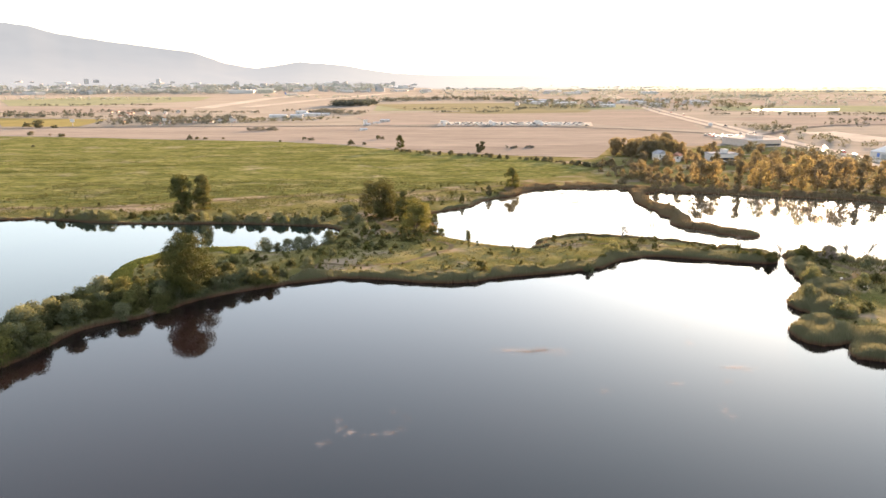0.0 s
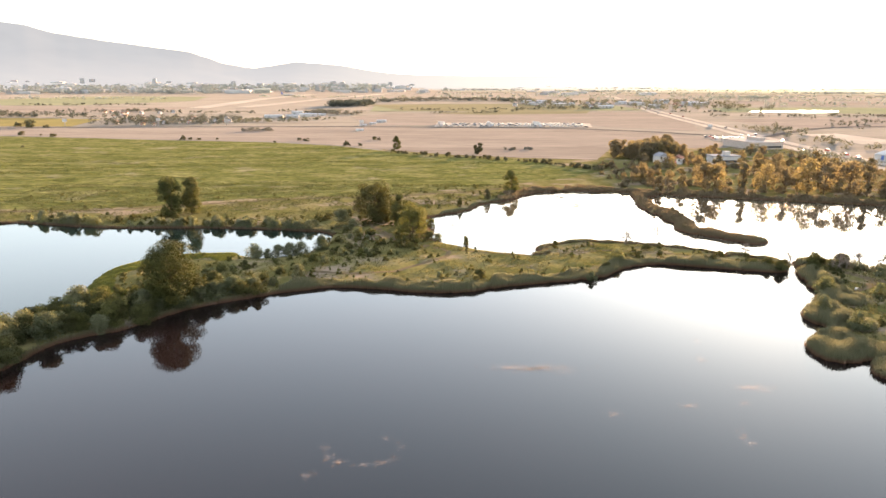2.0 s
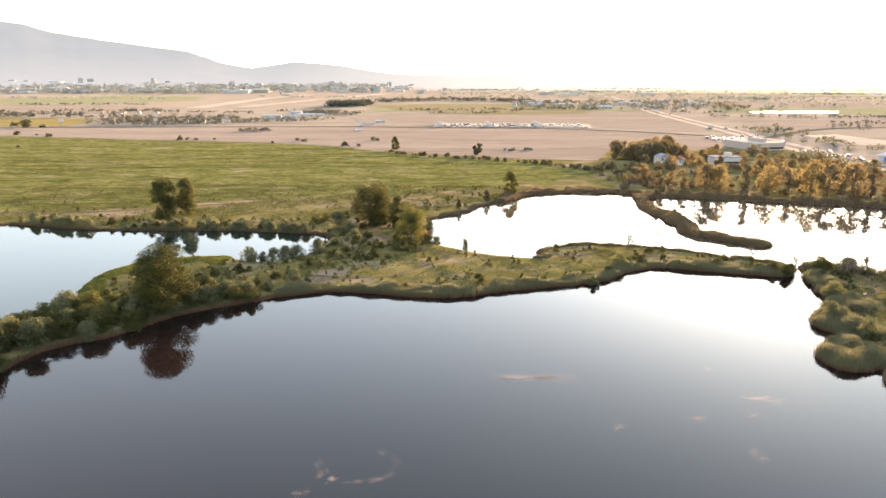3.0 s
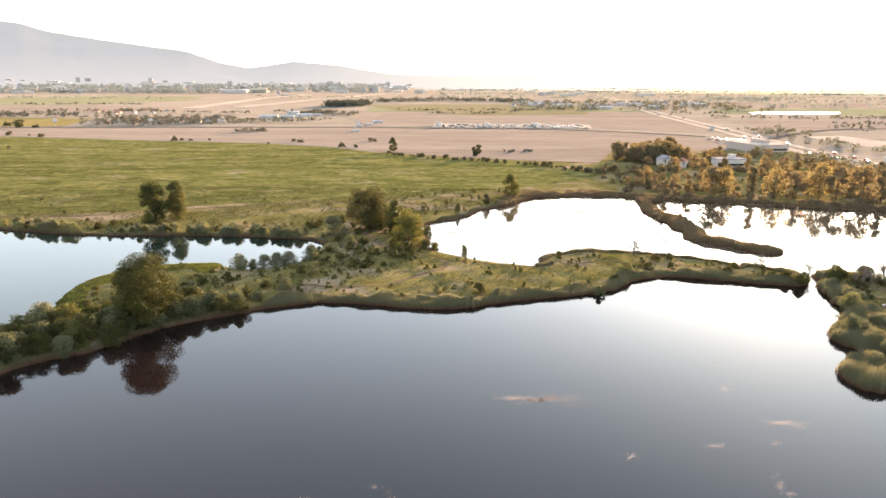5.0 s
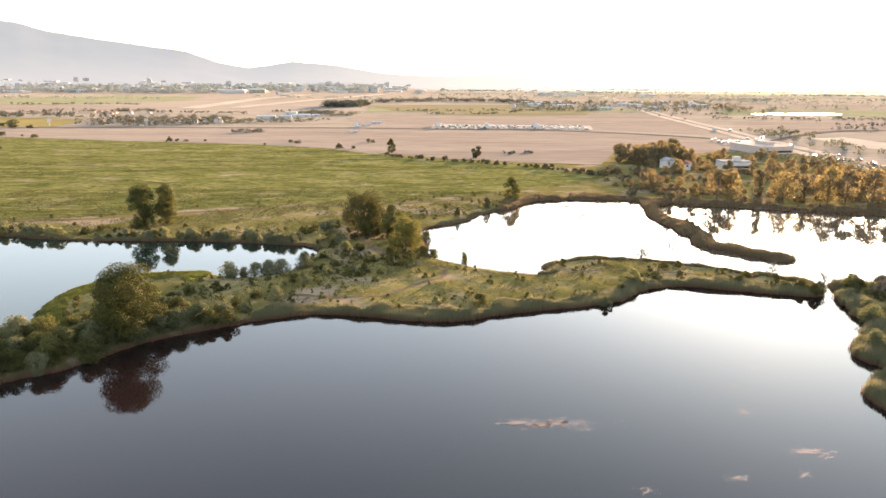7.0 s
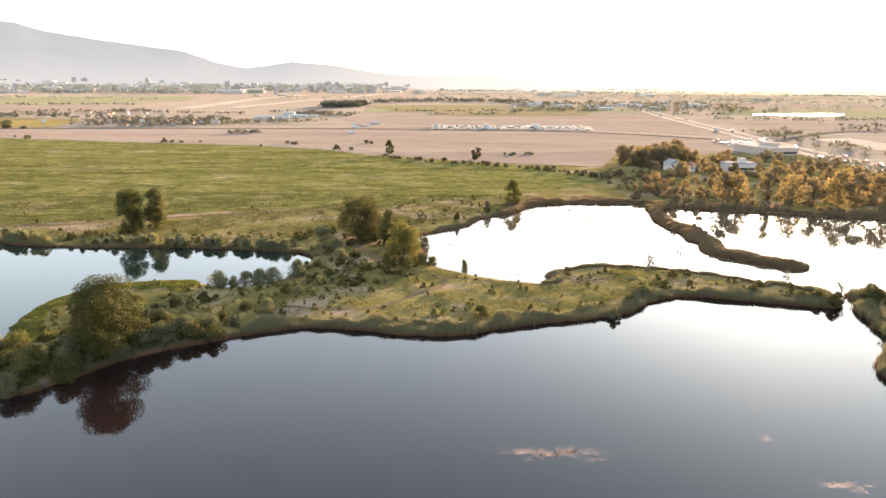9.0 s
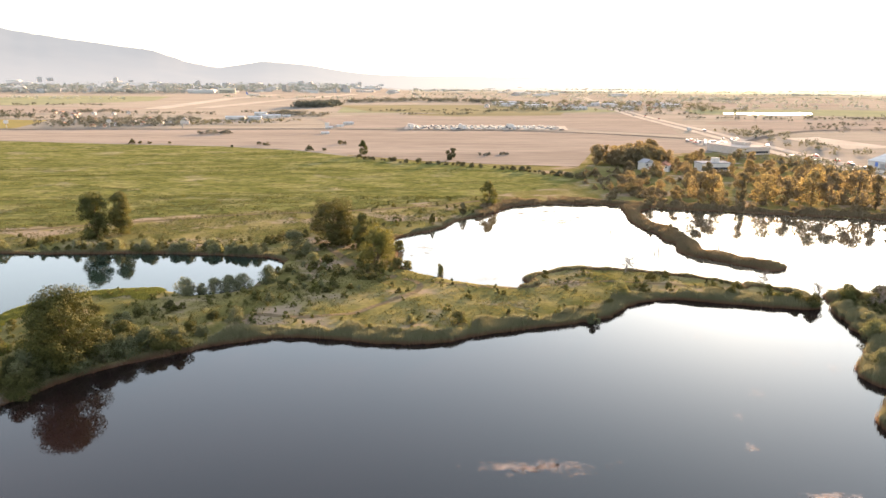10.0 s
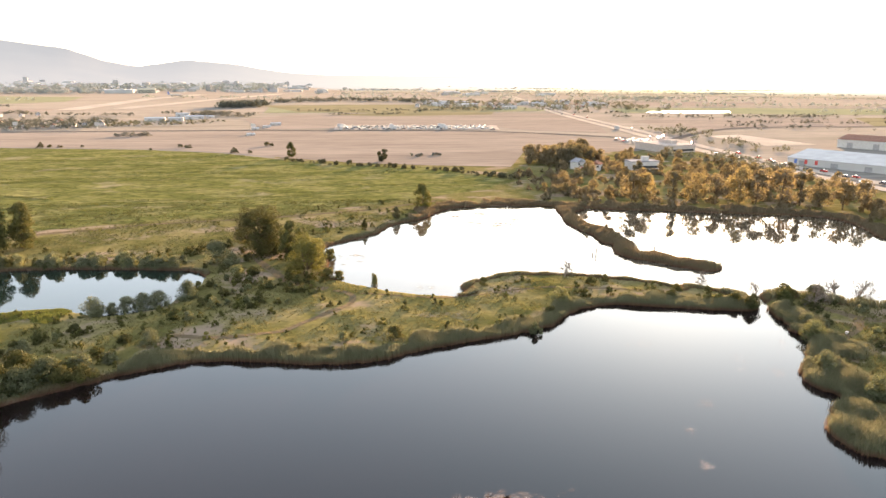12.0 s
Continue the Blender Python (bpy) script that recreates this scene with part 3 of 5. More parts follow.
ribbon("road", [(-175, 262), (-128, 265), (-92, 279), (-62, 291), (-25, 297), (14, 310), (40, 327)], 2.6, 0.03, TRACK, "farm track along the meadow", "track", True, 0.3)

# ---- distant hills ----
AZ = [-60, -45, -36, -31.25, -29.8, -28.0, -24.5, -19.1, -16.8, -14.6, -11.3, -7.3, -3.8, -1.1, 2, 8, 20, 48]
UP = [0.045, 0.06, 0.064, 0.0608, 0.0585, 0.0496, 0.0409, 0.0296, 0.0155, 0.0090, 0.0180, 0.0129, 0.0050, 0.0018, 0.0008, 0.0006, 0.0004, 0.0004]


def hill_height(az, rad):
    """The height of the hills' foot and slope, by direction in degrees and distance."""
    top = 50 + 4800 * float(np.interp(az, AZ, UP))
    f = min(1.0, max(0.0, (rad - 2900) / 1900))
    return 0.3 + (top - 0.3) * (0.12 * f + 0.88 * f ** 2.6) - 3.0 * (1 - min(1.0, f * 12))


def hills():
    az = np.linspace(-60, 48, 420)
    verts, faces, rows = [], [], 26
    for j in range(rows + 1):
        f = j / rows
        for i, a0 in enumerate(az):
            mist = float(np.clip((a0 + 8) / 10, 0, 1))              # blend to a nearer, lower sheet whose emission stands in for sunlit mist
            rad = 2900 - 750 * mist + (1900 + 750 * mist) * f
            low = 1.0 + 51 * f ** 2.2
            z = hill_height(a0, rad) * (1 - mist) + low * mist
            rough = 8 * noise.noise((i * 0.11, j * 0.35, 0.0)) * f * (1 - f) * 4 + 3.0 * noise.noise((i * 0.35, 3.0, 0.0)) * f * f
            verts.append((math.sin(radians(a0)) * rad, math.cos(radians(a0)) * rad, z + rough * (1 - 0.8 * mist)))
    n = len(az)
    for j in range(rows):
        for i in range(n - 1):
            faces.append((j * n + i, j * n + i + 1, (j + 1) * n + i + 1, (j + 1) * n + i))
    tagged(new("backdrop", mesh_of("backdrop", verts, faces, HILLS, True)), "long blue mountain ridge and far plain with painted haze glow", "mountain", kind="structure")


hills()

# ---- plants ----
def ground_at(x, y):
    """The height of the ground's sheet at one place."""
    i, j = int(np.searchsorted(gx, x)) - 1, int(np.searchsorted(gy, y)) - 1
    u, v = (x - gx[i]) / (gx[i + 1] - gx[i]), (y - gy[j]) / (gy[j + 1] - gy[j])
    q = GZ.reshape(ny, nx)[j:j + 2, i:i + 2]
    return float((q[0, 0] * (1 - u) + q[0, 1] * u) * (1 - v) + (q[1, 0] * (1 - u) + q[1, 1] * u) * v)


def leaves(centres, radii, count, size, r, hollow=0.62, flat=1.15):
    """Leaf faces near the skins of round clumps; returns faces x 4 x 3."""
    centres, radii = np.array(centres, float), np.array(radii, float)
    vol = radii ** 2
    pick = r.choice(len(centres), count, p=vol / vol.sum())
    d = r.normal(size=(count, 3))
    d /= np.linalg.norm(d, axis=1)[:, None]
    rad = radii[pick] * (hollow + (1 - hollow) * r.random(count) ** 0.6) * (1 + 0.07 * r.normal(size=count))
    p = centres[pick] + d * rad[:, None] * np.array([1, 1, 0.85])
    nrm = d * flat + r.normal(size=(count, 3)) * 0.45
    nrm /= np.linalg.norm(nrm, axis=1)[:, None]
    u = np.cross(nrm, r.normal(size=(count, 3)))
    u /= np.linalg.norm(u, axis=1)[:, None]
    v = np.cross(nrm, u)
    s = size * (0.6 + 0.8 * r.random(count))[:, None]
    u, v = u * s, v * s * 0.7
    return np.stack([p - u * 0.5, p - v * 0.5 + u * 0.1, p + u * 0.5, p + v * 0.5 + u * 0.1], 1)


def crown_clumps(r, h, width, foot, n, shape="round"):
    """Middles and sizes of the clumps of a crown between foot and h."""
    cs, rs = [], []
    while len(cs) < n:
        f = r.random()
        z = foot + (h - foot) * f
        if shape == "round":
            half = width / 2 * math.sqrt(max(0.05, 1 - (2 * f - 0.95) ** 2)) * (1 - 0.15 * f)
        elif shape == "column":
            half = width / 2 * (0.72 + 0.28 * math.sin(math.pi * min(1, f * 0.9 + 0.12)))
        elif shape == "tall":
            half = width / 2 * (0.55 + 0.45 * math.sin(math.pi * min(1, f * 1.1 + 0.05)))
        else:
            half = width / 2 * math.sqrt(max(0.04, 1 - f ** 2))
        a, q = r.random() * 2 * math.pi, half * r.random() ** 0.4 * (0.8 + 0.35 * r.random())
        cs.append((math.cos(a) * q, math.sin(a) * q, z * 0.94))
        rs.append(min(width, h) * (0.06 + 0.11 * r.random() ** 1.5))
    return cs, rs


def tree_kind(seed, h, width, foot, clumps, count, size, leaf_mat, shape="round", stems=1, lean=0.0, full=1.0, flat=1.15):
    """Meshes of one kind of tree: trunk with limbs, and crown."""
    r = np.random.default_rng(seed)
    cs, rs = crown_clumps(r, h, width, foot, clumps, shape)
    rs = [q * full for q in rs]
    pieces = []
    for s in range(stems):
        ox, oy = (0, 0) if stems == 1 else (r.normal() * 0.5, r.normal() * 0.5)
        bend = r.normal(size=2) * 0.25 + lean
        top = foot + (h - foot) * 0.75
        path = [(ox + bend[0] * (k / 5) ** 2 * 2, oy + bend[1] * (k / 5) ** 2 * 2, top * k / 5 - 0.3 * (k == 0)) for k in range(6)]
        pieces.append(tube(path, [0.028 * h * (1 - 0.16 * k) / math.sqrt(stems) for k in range(6)], 7))
        for c in cs[s::stems][:14]:
            k = min(4, max(1, int(5 * c[2] * 0.62 / top)))
            b = path[k]
            midp = ((b[0] + c[0]) / 2, (b[1] + c[1]) / 2, (b[2] + c[2]) / 2 + 0.15)
            pieces.append(tube([b, midp, c], [0.010 * h, 0.007 * h, 0.003 * h], 4))
    v, f = joined(pieces)
    return mesh_of("trunk", v, f, BARK, True), mesh_of_cells("crown", leaves(cs, rs, count, size, r, 0.62, flat), leaf_mat)


def bush_kind(seed, h, width, clumps, count, size, leaf_mat):
    r = np.random.default_rng(seed)
    cs, rs = crown_clumps(r, h * 0.88, width * 0.8, 0.0, clumps, "dome")
    rs = [q * 2.0 for q in rs]
    cells = leaves(cs, rs, count, size, r, 0.7)
    cells[..., 2] = np.maximum(cells[..., 2], 0.02 * h)
    pieces = [tube([(0.1 * math.cos(k), 0.1 * math.sin(k), -0.25), (c[0] * 0.5, c[1] * 0.5, c[2] * 0.6), c], [0.035, 0.025, 0.01], 4) for k, c in enumerate(cs[:7])]
    v, f = joined(pieces)
    return mesh_of("stem", v, f, BARK), mesh_of_cells("foliage", cells, leaf_mat)


def plant(name, kind, x, y, scale, label, category, group="", turn=None, wide=1.0, sink=0.12):
    """One plant on the ground, built of the meshes of its kind."""
    woody, leafage = kind
    root = new(name)
    z = ground_at(x, y)
    spin = rng.random() * 360 if turn is None else turn
    root.matrix_basis = Matrix.LocRotScale((x, y, max(z, 0.0) - sink * scale), Euler((0, 0, radians(spin))), (scale * wide, scale * wide, scale))
    if woody:
        part("trunk" if woody.name.startswith("trunk") else "stem", woody, root)
    part("crown" if leafage.name.startswith("crown") else "foliage", leafage, root)
    return tagged(root, label, category, group)


# tree kinds at their true heights
K_BIG = tree_kind(17, 15.2, 13.0, 1.8, 64, 28000, 0.28, LEAF_BROAD, full=1.4)
K_TWIN_A = tree_kind(12, 14.0, 7.8, 1.0, 80, 17000, 0.32, LEAF_POPLAR, "column", 2, full=1.7)
K_TWIN_B = tree_kind(13, 13.8, 5.8, 0.8, 70, 14000, 0.32, LEAF_POPLAR, "column", 2, full=1.8)
K_CENTRAL = tree_kind(14, 14.8, 12.8, 1.8, 60, 26000, 0.30, LEAF_SHRUB, "column", 4, full=1.4)
K_GOLD = tree_kind(15, 10.8, 11.4, 0.9, 40, 17000, 0.28, LEAF_GOLD, "round", 3, full=1.4)
K_SIDE = tree_kind(16, 11.5, 8.0, 1.5, 46, 9000, 0.36, LEAF_POPLAR, "round", 2, full=1.2)
K_MID = [tree_kind(20 + i, 8.0, 7.0, 1.0, 30, 4500, 0.38, LEAF_POPLAR if i % 2 else LEAF_EDGE, full=1.4) for i in range(3)]
K_FAR = [tree_kind(30 + i, 9.0, 6.5 + i % 3, 1.0, 30, 1800, 0.58, LEAF_FAR, full=1.5, flat=0.25) for i in range(5)]
K_SLIM = tree_kind(40, 10.5, 2.6, 0.6, 26, 2600, 0.42, LEAF_FAR, "tall", full=3.0)
K_BUSH = [bush_kind(50 + i, 3.0, 3.6 + 0.4 * (i % 3), 22, 2400, 0.22, (LEAF_SHRUB, LEAF_SHRUB, LEAF_WILLOW, LEAF_POPLAR)[i % 4]) for i in range(8)]
K_BANK = [bush_kind(250 + i, 5.0, 5.6 + 0.5 * (i % 3), 34, 3700, 0.28, (LEAF_BANK, LEAF_POPLAR, LEAF_BANK, LEAF_WILLOW)[i % 4]) for i in range(6)]
K_BUSH_LOW = [bush_kind(150 + i, 3.0, 3.6 + 0.4 * (i % 3), 16, 700, 0.42, (LEAF_SHRUB, LEAF_SHRUB, LEAF_WILLOW, LEAF_POPLAR)[i % 4]) for i in range(8)]
K_WILLOW = [bush_kind(60 + i, 4.2, 4.8, 40, 5000, 0.21, LEAF_WILLOW) for i in range(3)]
K_WILLOW_FAR = [bush_kind(65 + i, 4.2, 4.8, 30, 2000, 0.30, LEAF_SILVER) for i in range(3)]
K_SHRUB = [bush_kind(70 + i, 1.2, 1.5, 8, 260, 0.24, LEAF_SHRUB if i % 2 else LEAF_POPLAR) for i in range(5)]
K_EDGEBUSH = [bush_kind(180 + i, 3.2, 4.0, 12, 420, 0.5, LEAF_EDGE) for i in range(4)]
K_FARBUSH = [bush_kind(80 + i, 3.2, 4.4, 12, 300, 0.6, LEAF_FAR) for i in range(4)]

plant("tree", K_BIG, -58.9, 154.6, 0.95, "tall broad dark green poplar on the bushy bank", "tree", turn=130, wide=1.08)
plant("tree", K_TWIN_A, -97.0, 255.0, 1.0, "tall dark poplar, one of a close pair", "tree", "pair of poplars", 10)
plant("tree", K_TWIN_B, -91, 260, 1.0, "slimmer poplar, one of a close pair", "tree", "pair of poplars", 70)
plant("tree", K_CENTRAL, -22, 245, 1.0, "large many-stemmed poplar beside the track", "tree", turn=25)
plant("tree", K_GOLD, -8.8, 222.5, 0.94, "rounded yellow-green tree in evening sun", "tree", turn=120)
plant("tree", K_SIDE, -13, 236, 1.0, "half-hidden green tree between larger ones", "tree", turn=200)
plant("tree", K_MID[1], 31, 309.5, 1.15, "round dark tree on the pond bank", "tree", turn=60)
plant("tree", K_MID[0], 19.5, 290.5, 0.62, "small upright tree by the water", "tree", turn=30, wide=0.7)
plant("tree", K_BUSH[1], 7.5, 273.5, 1.4, "slim young tree by the water", "tree", wide=0.42)
plant("tree", K_BUSH[3], 7.9, 213.2, 1.15, "small pointed tree at the water's edge", "tree", wide=0.5)
plant("tree", K_MID[2], -30, 262, 0.72, "dark rounded tree in the meadow edge", "tree")
plant("tree", K_MID[1], -30, 490, 1.1, "lone dark tree on the field edge", "tree", wide=0.85)
plant("tree", K_MID[0], 24.7, 461, 1.0, "lone dark tree on the field edge", "tree")
for k, (x, y, s) in enumerate([(-68, 515, 0.62), (-58, 514, 0.35), (-104, 551, 0.5), (-52, 561, 0.45), (-203, 562, 0.6), (-197, 562, 0.35), (-190, 562, 0.35), (-176, 562, 0.25),
                               (-293, 500, 0.3), (-353, 602, 0.6), (-321, 590, 0.6), (-335, 598, 0.25), (-416, 702, 0.8), (-397, 692, 1.25), (-380, 689, 0.6), (-110, 556, 0.35), (-48, 560, 0.4), (-125, 538, 0.25)]):
    plant("bush", K_EDGEBUSH[k % 4], x, y, s * 2.2, "round dark bush on the field edge", "bush", "bushes on the field edge", wide=1.3)

# bushes with places of their own
for x, y, s in [(-52, 197.4, 1.0), (-48.6, 198.6, 0.6), (-46.0, 200.0, 0.8), (-42.8, 201.0, 0.95), (-39.8, 202.2, 0.95), (-34.8, 206.6, 1.05), (-33.5, 237, 1.5), (-29, 233, 0.9), (-26, 222, 0.8),
                (48.5, 192.5, 0.9), (-36, 178, 0.8), (94.5, 172, 0.7), (-48.5, 163.8, 1.05), (-44, 167, 0.7), (-54, 157.5, 0.95), (-51.5, 160, 1.1), (-57, 153.5, 1.1), (-40.5, 170, 0.55)]:
    plant("willow_bush", K_WILLOW[int(rng.integers(3))], x, y, s, "rounded grey-green willow bush", "bush", "willow bushes", wide=1.12)
for x, y, s in [(9.9, 174.6, 1.0), (0.2, 175.2, 0.72), (-4, 217, 1.25), (-1, 219.5, 0.9), (-3.4, 239.4, 1.2), (-31.2, 190.4, 0.75), (-34.2, 191, 0.85), (-40.5, 179, 0.8), (102, 190, 1.3), (106.5, 186.5, 1.5), (112, 178, 0.9), (106, 163, 0.9), (111, 152, 1.6), (115, 150, 1.7),
                (107, 147, 1.0), (38, 176, 0.8), (44, 186, 0.75), (92, 187, 0.9), (88, 188, 1.1), (84.5, 189, 0.8), (75, 193, 0.8), (60, 205, 0.8), (34, 208, 0.8)]:
    plant("bush", K_BUSH[int(rng.integers(8))], x, y, s, "dense dark green bush in grass", "bush", "bushes between the ponds")


def scattered(n, x0, x1, y0, y1, low, high, test=None, seed=0, tries=60):
    """Places on land, between low and high metres from the water."""
    r = np.random.default_rng(seed)
    xs, ys = r.uniform(x0, x1, n * tries), r.uniform(y0, y1, n * tries)
    d = shore(xs, ys)
    ok = (d > low) & (d < high)
    if test is not None:
        ok &= test(xs, ys)
    xs, ys = xs[ok][:n], ys[ok][:n]
    return list(zip(xs.tolist(), ys.tolist()))


def thicket(places, kinds, lo, hi, name, label, group, seed=0):
    r = np.random.default_rng(seed)
    for x, y in places:
        plant(name, kinds[int(r.integers(len(kinds)))], x, y, lo + (hi - lo) * r.random(), label, "bush", group)


def scrub(places, kinds, lo, hi, label, seed=0, name="scrub"):
    """Bushes that nobody could count, joined into one mesh of leaves."""
    q = np.random.default_rng(seed)
    cells = []
    for x, y in places:
        me = kinds[int(q.integers(len(kinds)))][1]
        co = np.empty(len(me.vertices) * 3, np.float32)
        me.vertices.foreach_get("co", co)
        a0, k = q.random() * 6.28, lo + (hi - lo) * q.random()
        co = co.reshape(-1, 4, 3) * k
        turned = np.stack([co[..., 0] * math.cos(a0) - co[..., 1] * math.sin(a0), co[..., 0] * math.sin(a0) + co[..., 1] * math.cos(a0), co[..., 2]], -1)
        cells.append(turned + np.array([x, y, max(ground_at(x, y), 0) - 0.1], np.float32))
    tagged(new(name, mesh_of_cells(name, np.concatenate(cells), kinds[0][1].materials[0])), label, "bushes", kind="stuff")


thicket(scattered(84, -92, -52, 108, 168, 0.8, 9, lambda x, y: y < 152 + 0.55 * (x + 80), seed=1), K_BANK, 0.6, 1.1, "bush", "dense dark bush on the narrow bank", "bushes on the narrow bank", 1)
thicket(scattered(16, -88, -62, 118, 160, 2.0, 9, lambda x, y: y < 152 + 0.55 * (x + 80), seed=12), K_WILLOW, 1.0, 1.5, "willow_bush", "grey-green willow bush on the narrow bank", "willows on the narrow bank", 2)
thicket(scattered(18, -62, -40, 150, 174, 0.8, 9, seed=14), K_BUSH, 0.7, 1.2, "bush", "dense dark bush beside the lake", "bushes beside the lake", 15)
thicket(scattered(26, -80, -48, 160, 196, 2.0, 30, lambda x, y: y < 186 + 0.2 * (x + 60), seed=2), K_BUSH, 0.5, 1.0, "bush", "low dark bush in rough grass", "low bushes", 3)
thicket(scattered(75, -150, -38, 236, 262, 0.8, 7, seed=3), K_BUSH_LOW[:2] + K_WILLOW_FAR * 2, 0.5, 0.9, "bush", "low grey-green bush along the pond bank", "bushes along the pond", 4)
scrub(scattered(45, -150, -40, 240, 262, 5, 18, seed=4), K_BUSH_LOW, 0.3, 0.75, "small dark bush behind the bank", 5)
thicket(scattered(22, -80, -38, 234, 244, 0.8, 4, seed=16), K_WILLOW_FAR, 0.5, 0.85, "willow_bush", "pale round willow on the pond bank", "willows on the pond bank", 16)
thicket(scattered(58, -36, -2, 196, 234, 1.5, 40, lambda x, y: np.hypot((x + 20) / 15, (y - 211) / 15) < 1, seed=5), K_BUSH_LOW, 0.35, 0.8, "bush", "dark brown-green thicket bush", "thicket bushes", 6)
scrub(scattered(34, -45, 0, 228, 262, 1.5, 40, seed=6), K_BUSH_LOW, 0.4, 0.9, "dark bush under poplars", 7)
scrub(scattered(150, -78, -20, 162, 200, 2.5, 60, seed=15), K_SHRUB, 0.4, 1.3, "low dark scrub in rough grass", 35)
thicket(scattered(95, -55, 92, 168, 216, 3.5, 60, seed=7), K_SHRUB, 0.6, 1.5, "shrub", "small dark shrub in dry grass", "small shrubs", 8)
thicket(scattered(45, -20, 40, 255, 325, 2, 60, lambda x, y: y > 250 + 0, seed=8), K_SHRUB, 0.5, 1.6, "shrub", "small shrub in rough pasture", "pasture shrubs", 9)
thicket(scattered(40, -170, 10, 262, 300, 2, 60, seed=9), K_SHRUB, 0.4, 1.3, "shrub", "small shrub in rough pasture", "pasture shrubs", 10)
scrub(scattered(60, 74, 150, 108, 192, 3.5, 60, seed=10), K_BUSH_LOW, 0.3, 0.8, "low bush on the reedy bank", 11)
scrub(scattered(14, 50, 93, 184, 212, 2.5, 9, seed=11), K_BUSH_LOW, 0.35, 0.75, "low bush between reeds", 12)

# hedge on the far edge of the meadow, and the wood behind the bright pond
RING_WOOD = np.array([(88, 322), (130, 322), (178, 312), (212, 300), (236, 330), (236, 400), (215, 470), (170, 480), (112, 430), (88, 380)], float)
HEDGE = np.array([(-32, 468), (6, 444), (47, 424), (70, 400), (86, 380)], float)
hedge_places = []
for k in range(60):
    t = 4 * (k + 0.5) / 60
    i = min(3, int(t))
    hedge_places.append(tuple(HEDGE[i] + (HEDGE[i + 1] - HEDGE[i]) * (t - i) + rng.normal(0, 1.6, 2)))
scrub(hedge_places, K_EDGEBUSH, 0.5, 1.05, "dark hedge on the field edge", 33, "hedge")
for k, (x, y, s) in enumerate([(116, 312, 1.45), (122, 313, 1.3), (142, 309, 1.4), (149.5, 307, 1.3), (159, 306, 1.6), (165, 304, 1.55), (174, 301, 1.6), (186, 296, 1.3), (192, 289, 1.4),
                               (196, 283, 1.3), (108, 316, 0.75), (99, 318, 0.7), (200, 272, 0.8)]):
    plant("tree", K_FAR[k % 5], x, y, s, "leafy tree in a row behind the pond", "tree", "trees behind the pond", wide=0.92)
for k, (x, y, s) in enumerate([(87, 264, 0.75), (86.5, 254, 0.65), (80.2, 264, 0.7), (84, 296, 0.6), (83, 271, 0.55), (84.5, 258, 0.6), (84, 247, 0.6), (82, 235, 0.6), (85, 231, 0.5), (97, 219, 0.6), (99.3, 217.8, 0.5), (90.5, 225, 0.45), (82, 283, 0.5)]):
    plant("bush", K_FARBUSH[k % 4], x, y, s, "low bush among reeds on the spit", "bush", "bushes on the spit")
for x, y, s in [(132.5, 310, 1.25), (180.5, 298.5, 1.3)]:
    plant("tree", K_SLIM, x, y, s, "slim columnar poplar behind the pond", "tree", "trees behind the pond")


def wood(n, ring, kinds, lo, hi, gaps, label, group, seed):
    """Trees in the outline, none nearer than a few metres to another, with clearings."""
    r = np.random.default_rng(seed)
    ring = np.array(ring, float)
    taken = []
    for _ in range(n * 30):
        if len(taken) >= n:
            break
        x, y = r.uniform(ring[:, 0].min(), ring[:, 0].max()), r.uniform(ring[:, 1].min(), ring[:, 1].max())
        if signed(ring, np.array([x]), np.array([y]))[0] > 0 or any(math.hypot(x - g[0], y - g[1]) < g[2] for g in gaps):
            continue
        if any(math.hypot(x - q[0], y - q[1]) < 4.2 for q in taken):
            continue
        taken.append((x, y))
        plant("tree", kinds[int(r.integers(len(kinds)))], x, y, lo + (hi - lo) * r.random() ** 1.4, label, "tree", group)


wood(125, RING_WOOD, K_FAR, 0.4, 0.85,
     [(132, 412, 11), (165, 408, 14), (205, 322, 13), (150, 330, 9), (222, 350, 8), (140, 350, 8)], "leafy tree of the wood behind the pond", "wood behind the pond", 21)
wood(26, [(112, 420), (150, 430), (158, 462), (122, 470), (106, 440)], K_FAR, 0.9, 1.45, [], "tall dark tree of the wood's edge", "wood behind the pond", 22)
wood(28, [(200, 280), (238, 262), (246, 200), (205, 190), (188, 215), (184, 265)], K_FAR, 0.4, 0.85, [], "leafy tree beside the bright pond", "wood beside the pond", 23)
scrub([(x, y) for x, y in scattered(70, 85, 185, 284, 335, 5, 40, seed=30)], K_FARBUSH, 0.5, 1.1, "brownish bush at the wood's foot", 31)
scrub([(x, y) for x, y in scattered(26, 82, 112, 318, 400, 2, 60, seed=31)], K_FARBUSH, 0.6, 1.3, "brownish bush at the wood's edge", 32)


scrub([(float(x), float(y)) for x, y in zip(rng.uniform(88, 238, 260), rng.uniform(318, 470, 260)) if signed(RING_WOOD, np.array([x]), np.array([y]))[0] < 0], K_FARBUSH, 0.5, 1.15,
      "brownish undergrowth of the wood", 34)


